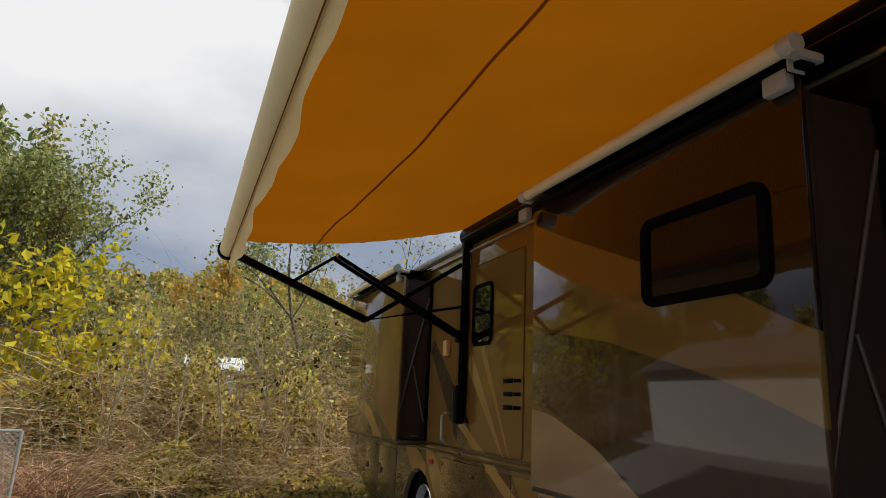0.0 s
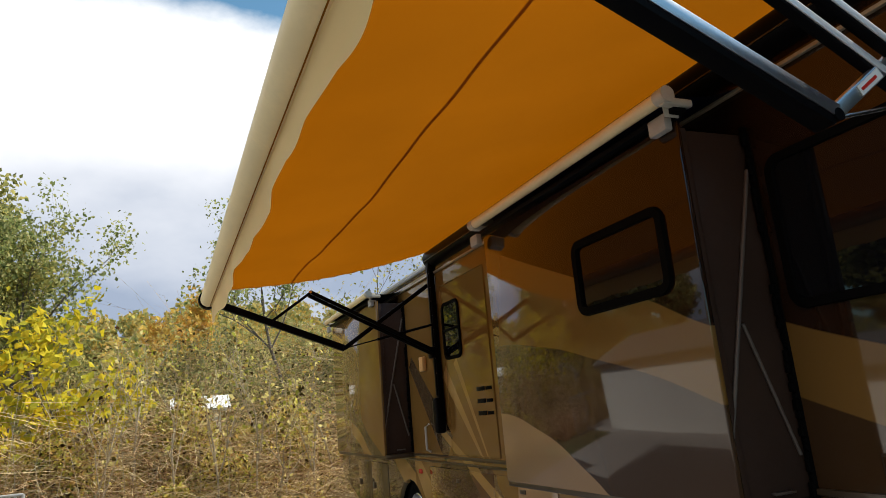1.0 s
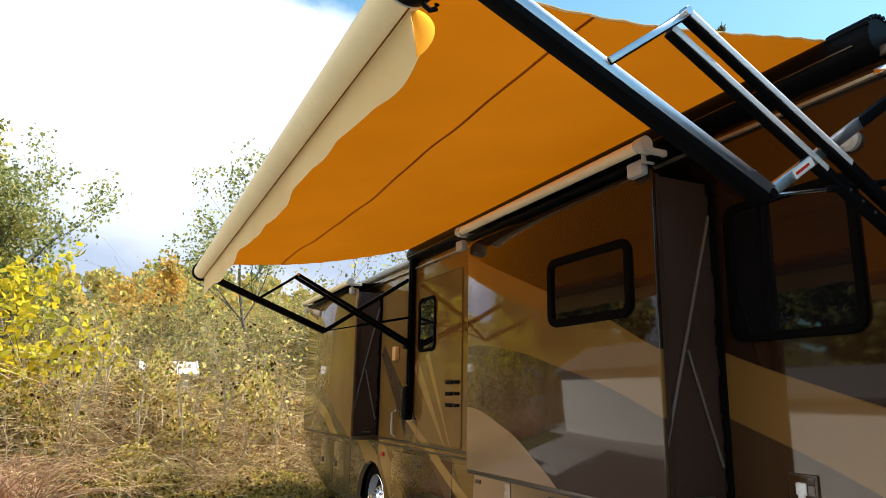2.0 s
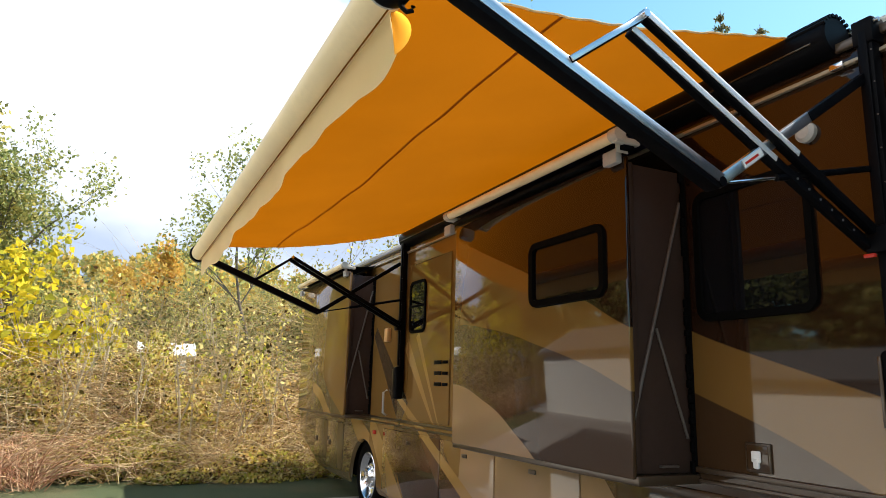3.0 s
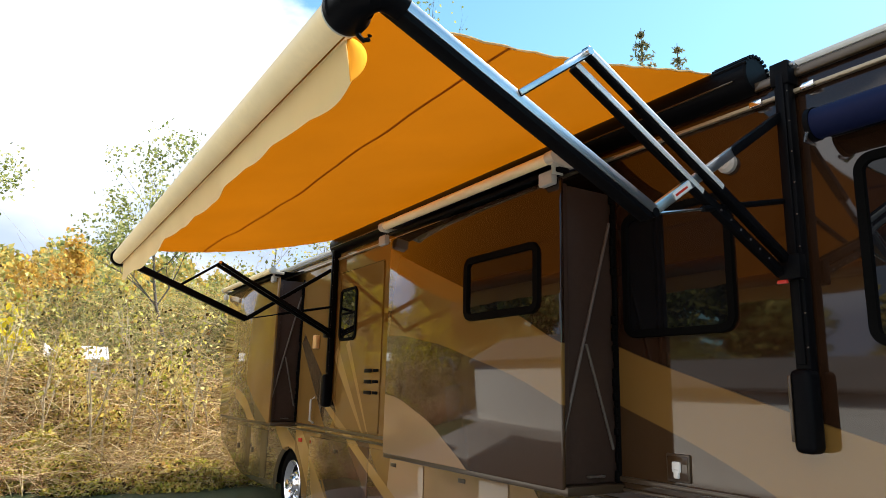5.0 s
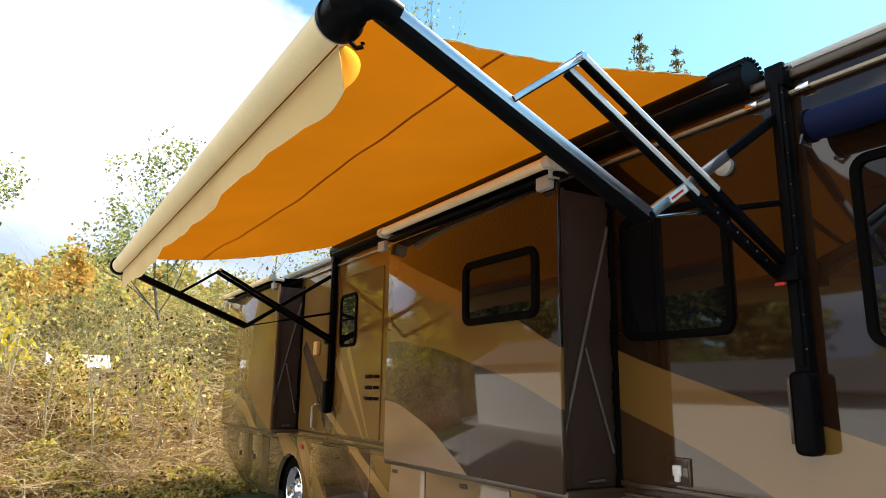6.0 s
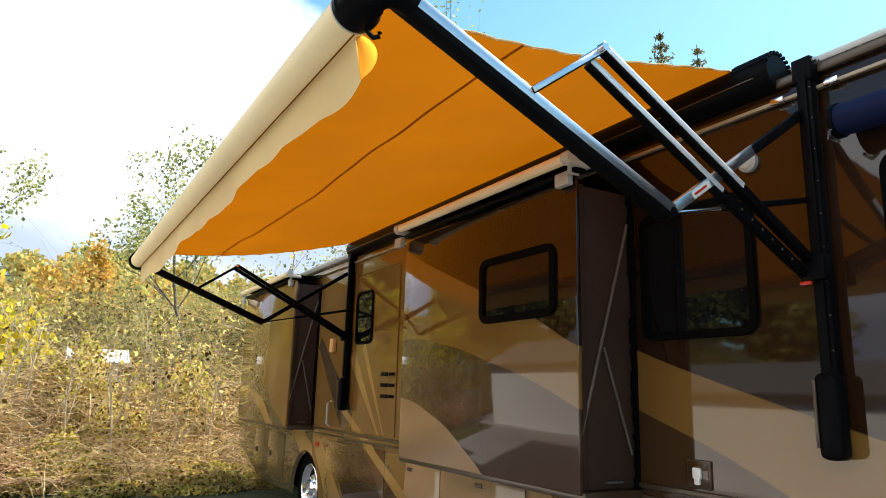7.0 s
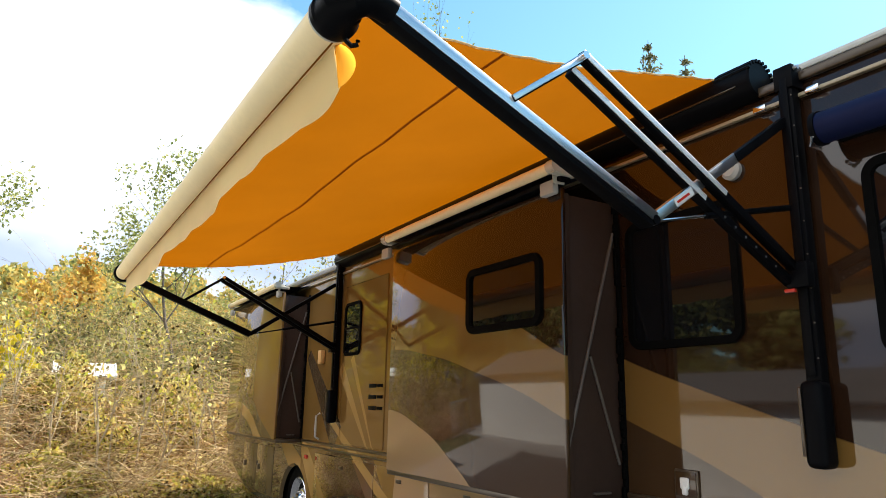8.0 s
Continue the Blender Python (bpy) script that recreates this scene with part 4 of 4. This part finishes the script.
def tree(name, seed, base, height, spread, bole, n_leaf, size, leaf_mat, label, levels=4, start=0.3, lean=(0, 0), thin=0.0, bark=None, forks=3, split=False):
    """A tapered trunk with forking limbs and leaves in loose sprays at the twig ends."""
    rng = np.random.default_rng(seed)
    z0 = float(land(np.array(base[0]), np.array(base[1])))
    root = thing(name, (base[0], base[1], z0), label, "tree")
    bm = bmesh.new()
    tips = []

    def grow(p, d, ln, r, lev):
        pts, radii, q = [p], [r], p.copy()
        n = 4 if lev < 2 else 3
        for k in range(n):
            d = (d + Vector(rng.normal(0, 0.13, 3)) + Vector((0, 0, 0.05))).normalized()
            q = q + d * (ln / n)
            pts.append(q.copy())
            radii.append(r * (1 - 0.45 * (k + 1) / n))
        if split and lev:
            part("branch", rod(pts, radii, 5), bark or BARK, root)
        else:
            rod(pts, radii, 8 if lev == 0 else 5 if lev == 1 else 3, bm)
        if lev >= levels:
            tips.extend(pts[1:])
            return
        if lev >= levels - 1:
            tips.extend(pts[2:])
        for k in range(forks + (lev == 0) * 2):
            i = rng.integers(max(1, int(n * start)) if lev == 0 else 1, n + 1)
            a = rng.uniform(0, 2 * math.pi)
            side = Vector((math.cos(a), math.sin(a), rng.uniform(0.1, 0.9))) * spread
            grow(pts[i], (d * 0.7 + side).normalized(), ln * rng.uniform(0.5, 0.72), radii[i] * 0.62, lev + 1)

    grow(Vector((base[0], base[1], z0 - 0.1)), Vector((lean[0], lean[1], 1)).normalized(), height * 0.52, bole, 0)
    part("trunk", bm, bark or BARK, root, "grey-brown trunk and limbs")
    if n_leaf:
        T = np.array([tuple(t) for t in tips])
        k = rng.integers(0, len(T), n_leaf)
        if thin:
            keep = rng.uniform(0, 1, len(T)) > thin
            idx = np.nonzero(keep)[0]
            k = idx[rng.integers(0, len(idx), n_leaf)]
        C = T[k] + rng.normal(0, 0.13 + size, (n_leaf, 3))
        V, F = leaf_quads(C, size, rng)
        part("crown", quads("crown", V, F, leaf_mat), leaf_mat, root)
    return root


def conifer(seed, base, height, label):
    rng = np.random.default_rng(seed)
    z0 = float(land(np.array(base[0]), np.array(base[1])))
    root = thing("conifer", (base[0], base[1], z0), label, "tree", "conifers")
    part("trunk", rod([(base[0], base[1], z0 - 0.2), (base[0], base[1], z0 + height)], [height * 0.014, 0.02], 8), BARK, root)
    n = 2000
    t = rng.uniform(0.2, 1, n) ** 0.7
    tier = np.floor(t * 30) / 30
    a = rng.integers(0, 6, n) * 1.047 + tier * 37 + rng.normal(0, 0.09, n)
    r = (1 - t) ** 0.7 * height * 0.2 * rng.uniform(0.05, 1, n)
    C = np.stack([base[0] + r * np.cos(a), base[1] + r * np.sin(a), z0 + height * (tier + 0.012) - r * 0.25 + rng.normal(0, 0.1, n)], 1)
    V, F = leaf_quads(C, 0.13, rng, 0.1, 2.6)
    part("crown", quads("crown", V, F, NEEDLES), NEEDLES, root)
    return root


thicket("thicket", 1, -10, 8, 14.1, 18.5, 1.95, 360000, 15000, BRUSH, STRAW, 0.054, "dense autumn brush of olive and straw leaves on a bank", 0.85)
thicket("low_brush", 10, -9, 3.0, 13.7, 15.6, 0.95, 90000, 5000, BRUSH, STRAW, 0.05, "low sunlit weeds and dry grass along the foot of the bank", 0.5)
thicket("thicket", 2, -13, 13, 18.5, 27, 2.6, 240000, 8000, MIDBRUSH, STRAW, 0.062, "taller brush with yellowing leaves up the bank", 0.7)
thicket("thicket", 3, -20, 26, 27, 45, 4.5, 125000, 3000, FARLEAF, STRAW, 0.105, "far scrub in yellow and olive")
thicket("roadside_brush", 5, -19, -8.5, 17.5, 34, 3.0, 62000, 900, FARLEAF, STRAW, 0.12, "yellowing brush along the far side of the drive")
thicket("roadside_brush", 6, -20, -13, -14, 7, 2.6, 24000, 500, OLIVE, STRAW, 0.16, "olive brush behind the drive")
arching_canes("canes", 4, -9, 3.5, 13.7, 16.0, 1300, STRAW, "pale dry canes bowing over the foot of the bank")
arching_canes("canes", 9, -9, 3.5, 14.0, 17.0, 1600, STRAW, "pale dry canes tangled through the brush", 1.9)
arching_canes("bramble", 7, -5.6, -3.9, 13.2, 14.4, 320, RED_CANE, "reddish dry bramble canes beside the fence")


def stalks(seed, count):
    """Tall pale stalks that stand out of the brush."""
    rng = np.random.default_rng(seed)
    x, y = rng.uniform(-7.5, 1.8, count), rng.uniform(13.9, 17.5, count)
    A = np.stack([x, y, land(x, y)], 1)
    h = rng.uniform(1.2, 3.1, count)
    B = A + np.stack([rng.normal(0, 0.22, count) * h, rng.normal(0, 0.15, count) * h, h], 1)
    r = rng.uniform(0.005, 0.010, count)
    V, F = stick_quads(A, B, r, r * 0.4, 0.05 * h, rng)
    tagged(new("stalks", quads("stalks", V, F, PALE_BARK)), "pale dry stalks standing in the brush", "brush", kind="stuff")


stalks(8, 70)

# yellow-leaved vine-hung shrub
tree("yellow_shrub", 11, (-6.1, 17.2), 4.4, 0.9, 0.07, 1000, 0.15, YELLOW, "shrub hung with bright yellow heart-shaped leaves", levels=3, start=0.2)
tree("yellow_shrub", 12, (-4.6, 17.6), 3.6, 0.95, 0.06, 560, 0.15, YELLOW, "low shrub with clear yellow leaves in the sun", levels=3, start=0.2)
# loose green trees at the back
tree("green_tree", 21, (-7.2, 21.5), 7.2, 0.75, 0.11, 4200, 0.08, GREEN, "slender tree with loose grey-green leaves", levels=4, thin=0.3)
tree("green_tree", 27, (-9.3, 22.5), 7.6, 0.8, 0.11, 9000, 0.09, OLIVE, "leafy olive tree at the edge of the drive", levels=4)
tree("green_tree", 22, (-5.6, 22.5), 6.2, 0.8, 0.10, 4600, 0.085, OLIVE, "small tree losing its olive leaves", levels=4, thin=0.35)
tree("half_bare_tree", 23, (0.3, 23.0), 7.6, 0.65, 0.06, 3000, 0.085, GREEN, "tall half-bare tree with scattered green leaves", levels=4, thin=0.45)
tree("bare_tree", 24, (2.4, 21.0), 5.4, 0.9, 0.05, 700, 0.08, OLIVE, "bare branching tree beyond the motorhome", levels=4)
tree("bare_tree", 25, (5.0, 22.5), 6.2, 0.9, 0.09, 700, 0.08, OLIVE, "bare branching tree with a few leaves", levels=4)
tree("tall_tree", 26, (14.0, 30.0), 21.0, 0.30, 0.22, 1100, 0.12, GREEN, "tall thin-crowned tree behind the motorhome", levels=4, thin=0.4)
for k, (x, y, h) in enumerate(((-1.9, 14.9, 3.9), (-1.25, 15.2, 4.2), (-0.95, 14.9, 2.9), (-2.7, 15.6, 3.6), (-4.2, 15.4, 3.8), (-0.2, 15.1, 3.2), (-3.4, 16.4, 4.4), (0.3, 15.8, 4.0))):
    tree("sapling", 40 + k, (x, y), h, 0.42, 0.024, 160, 0.06, BRUSH, "pale bare sapling standing in the brush", levels=2, start=0.5,
         bark=PALE_BARK, lean=(0.1 * math.sin(k * 2.1), 0), split=True)
conifer(61, (29.9, 30.2), 23.7, "dark green conifer top beyond the motorhome")
conifer(62, (33.3, 30.0), 24.1, "dark green conifer top beyond the motorhome")


def far_woods():
    """Woods on the far hill: clumped crowns, too far off to tell apart."""
    rng = np.random.default_rng(70)
    n, per = 420, 150
    x, y = rng.uniform(-140, 190, n), rng.uniform(60, 260, n)
    h = rng.uniform(5, 9, n)
    k = np.repeat(np.arange(n), per)
    d = rng.normal(size=(n * per, 3))
    d /= np.linalg.norm(d, axis=1)[:, None]
    rad = (h[k] * 0.45)[:, None] * rng.uniform(0.5, 1.05, (n * per, 1))
    C = np.stack([x[k], y[k], land(x, y)[k] + h[k] * 0.55], 1) + d * rad * np.array([1, 1, 1.1])
    V, F = leaf_quads(C, 1.1, rng)
    tagged(new("far_woods", quads("far_woods", V, F, FARLEAF)), "autumn woods on a far hillside", "woods", kind="stuff")


far_woods()
tree("golden_tree", 71, (0.3, 75), 14.0, 1.2, 0.25, 5000, 0.34, ORANGE, "round golden autumn tree on the skyline", levels=3)


# ---- sheds, fence, house ----
def gable_house(name, x0, x1, y0, y1, wall, ridge, label, category, courses, along="x", windows=(), roofing=None):
    """A small gabled building with lapped boards, corner boards, roof slabs and fascia."""
    z = float(land(np.array((x0 + x1) / 2), np.array((y0 + y1) / 2))) - 0.05
    ob = thing(name, ((x0 + x1) / 2, (y0 + y1) / 2, z), label, category)
    xm, ym = (x0 + x1) / 2, (y0 + y1) / 2
    bm = bmesh.new()
    if along == "y":
        prof = [(x0, z), (x1, z), (x1, z + wall), (xm, z + ridge), (x0, z + wall)]
        a, b = [bm.verts.new((px, y0, pz)) for px, pz in prof], [bm.verts.new((px, y1, pz)) for px, pz in prof]
    else:
        prof = [(y0, z), (y1, z), (y1, z + wall), (ym, z + ridge), (y0, z + wall)]
        a, b = [bm.verts.new((x0, py, pz)) for py, pz in prof], [bm.verts.new((x1, py, pz)) for py, pz in prof]
    bm.faces.new(a)
    bm.faces.new(b[::-1])
    for k in range(5):
        bm.faces.new((a[k], b[k], b[(k + 1) % 5], a[(k + 1) % 5]))
    part("wall", bm, SIDING, ob, "white board walls")
    h = wall / courses
    for k in range(courses):
        for sx in (x0, x1):
            part("board", bar((sx + (0.008 if sx == x1 else -0.008), y0 + 0.03, z + h * (k + 0.5)), (sx + (0.008 if sx == x1 else -0.008), y1 - 0.03, z + h * (k + 0.5)), h * 0.975, 0.012, 0.0, side=(0, 0, 1)), SIDING, ob)
    for sx in (x0, x1):
        for sy in (y0, y1):
            part("corner_board", box(sx - 0.03, sx + 0.03, sy - 0.03, sy + 0.03, z, z + wall, 0.006), WHITE, ob)
    o = 0.22
    if along == "y":
        s = (ridge - wall) / (xm - x0)
        for sx in (x0, x1):
            e = -1 if sx == x0 else 1
            part("roof", bar((sx + e * o, ym, z + wall - s * o + 0.05), (xm, ym, z + ridge + 0.05), y1 - y0 + 2 * o, 0.08, 0.01), roofing or SHINGLE, ob, "plain sloping roof")
            for sy in (y0 - o, y1 + o):
                part("fascia", bar((sx + e * o, sy, z + wall - s * o + 0.03), (xm, sy, z + ridge + 0.03), 0.03, 0.16, 0.004), WHITE, ob, "white fascia board")
    else:
        s = (ridge - wall) / (ym - y0)
        for sy in (y0, y1):
            e = -1 if sy == y0 else 1
            part("roof", bar((xm, sy + e * o, z + wall - s * o + 0.05), (xm, ym, z + ridge + 0.05), x1 - x0 + 2 * o, 0.08, 0.01, side=(1, 0, 0)), roofing or SHINGLE, ob, "plain sloping roof")
            for sx in (x0 - o, x1 + o):
                part("fascia", bar((sx, sy + e * o, z + wall - s * o + 0.03), (sx, ym, z + ridge + 0.03), 0.03, 0.16, 0.004, side=(1, 0, 0)), WHITE, ob, "white fascia board")
    for (px, y, zz, w, hh) in windows:
        f = part("window", box(px - 0.02, px + 0.03, y - w / 2, y + w / 2, z + zz, z + zz + hh, 0.006), WHITE, ob, "white window frame")
        part("pane", box(px + 0.028, px + 0.036, y - w / 2 + 0.07, y + w / 2 - 0.07, z + zz + 0.07, z + zz + hh - 0.07), GLASS, f)
    return ob


gable_house("shed", -8.6, -6.9, 18.4, 21.2, 1.2, 1.75, "white wooden garden shed with a gabled roof", "shed", 12, "y")
gable_house("garage", -11.5, -6.0, 5.2, 11.9, 2.0, 2.75, "low white garage across the drive in full sun", "garage", 10, "y")
# the hut's roof is white to stand in for its sunlit front wall
gable_house("hut", -2.55, -1.7, 18.9, 19.7, 1.32, 1.52, "small white hut glimpsed through the brush", "hut", 6, "x", (), WHITE)


def fence_panel():
    f = thing("fence_panel", (-5.5, 13.0, GZ), "leaning chain-link fence panel in a pale pipe frame", "fence")
    x0, x1, y, z0, z1 = -6.3, -4.68, 13.0, GZ, 1.09
    for p, q in (((x0, y, z0), (x0, y, z1)), ((x1, y, z0), (x1 + 0.03, y, z1)), ((x0, y, z1), (x1 + 0.03, y, z1)), ((x0, y, z0 + 0.05), (x1, y, z0 + 0.05)), (((x0 + x1) / 2, y, z0), ((x0 + x1) / 2, y, z1))):
        part("pipe", rod([p, q], 0.022, 10), GREYP, f, "pale pipe")
    bm = bmesh.new()
    step = 0.075
    w, h = x1 - x0, z1 - z0
    k = -h
    while k < w:
        for sgn in (1, -1):
            a = max(0, -k)
            b = min(h, w - k)
            if b - a > 0.02:
                xa, xb = (x0 + k + a, x0 + k + b) if sgn > 0 else (x1 - k - a, x1 - k - b)
                rod([(xa, y + 0.01 * sgn, z0 + a), (xb, y + 0.01 * sgn, z0 + b)], 0.004, 3, bm)
        k += step
    part("mesh", bm, ALU, f, "galvanised wire mesh")
    return f


fence_panel()

# trees across the drive, which the paint and the windows mirror
for k, (x, y, h) in enumerate(((-14, 26, 8), (-19, 32, 10), (-12, 33, 9), (-24, 4, 9), (-22, -6, 10), (-16, -12, 9), (-23.5, 12, 8), (-24, 18, 9), (-23, 24, 8), (-20, 28, 8), (-25, 31, 10), (-10.2, 25, 8.5), (-12.4, 29, 9.5), (-9.6, 29.5, 9), (-11.8, 33.5, 12), (-11.4, 25.8, 10.5), (-14.5, 30, 11))):
    near = x > -13 and y < 30
    tree("roadside_tree", 80 + k, (x, y), h, 0.8, 0.16, 12000 if near else 6000, 0.13 if near else 0.30, (FARLEAF, OLIVE, GREEN)[k % 3], "autumn tree standing across the drive", levels=3)
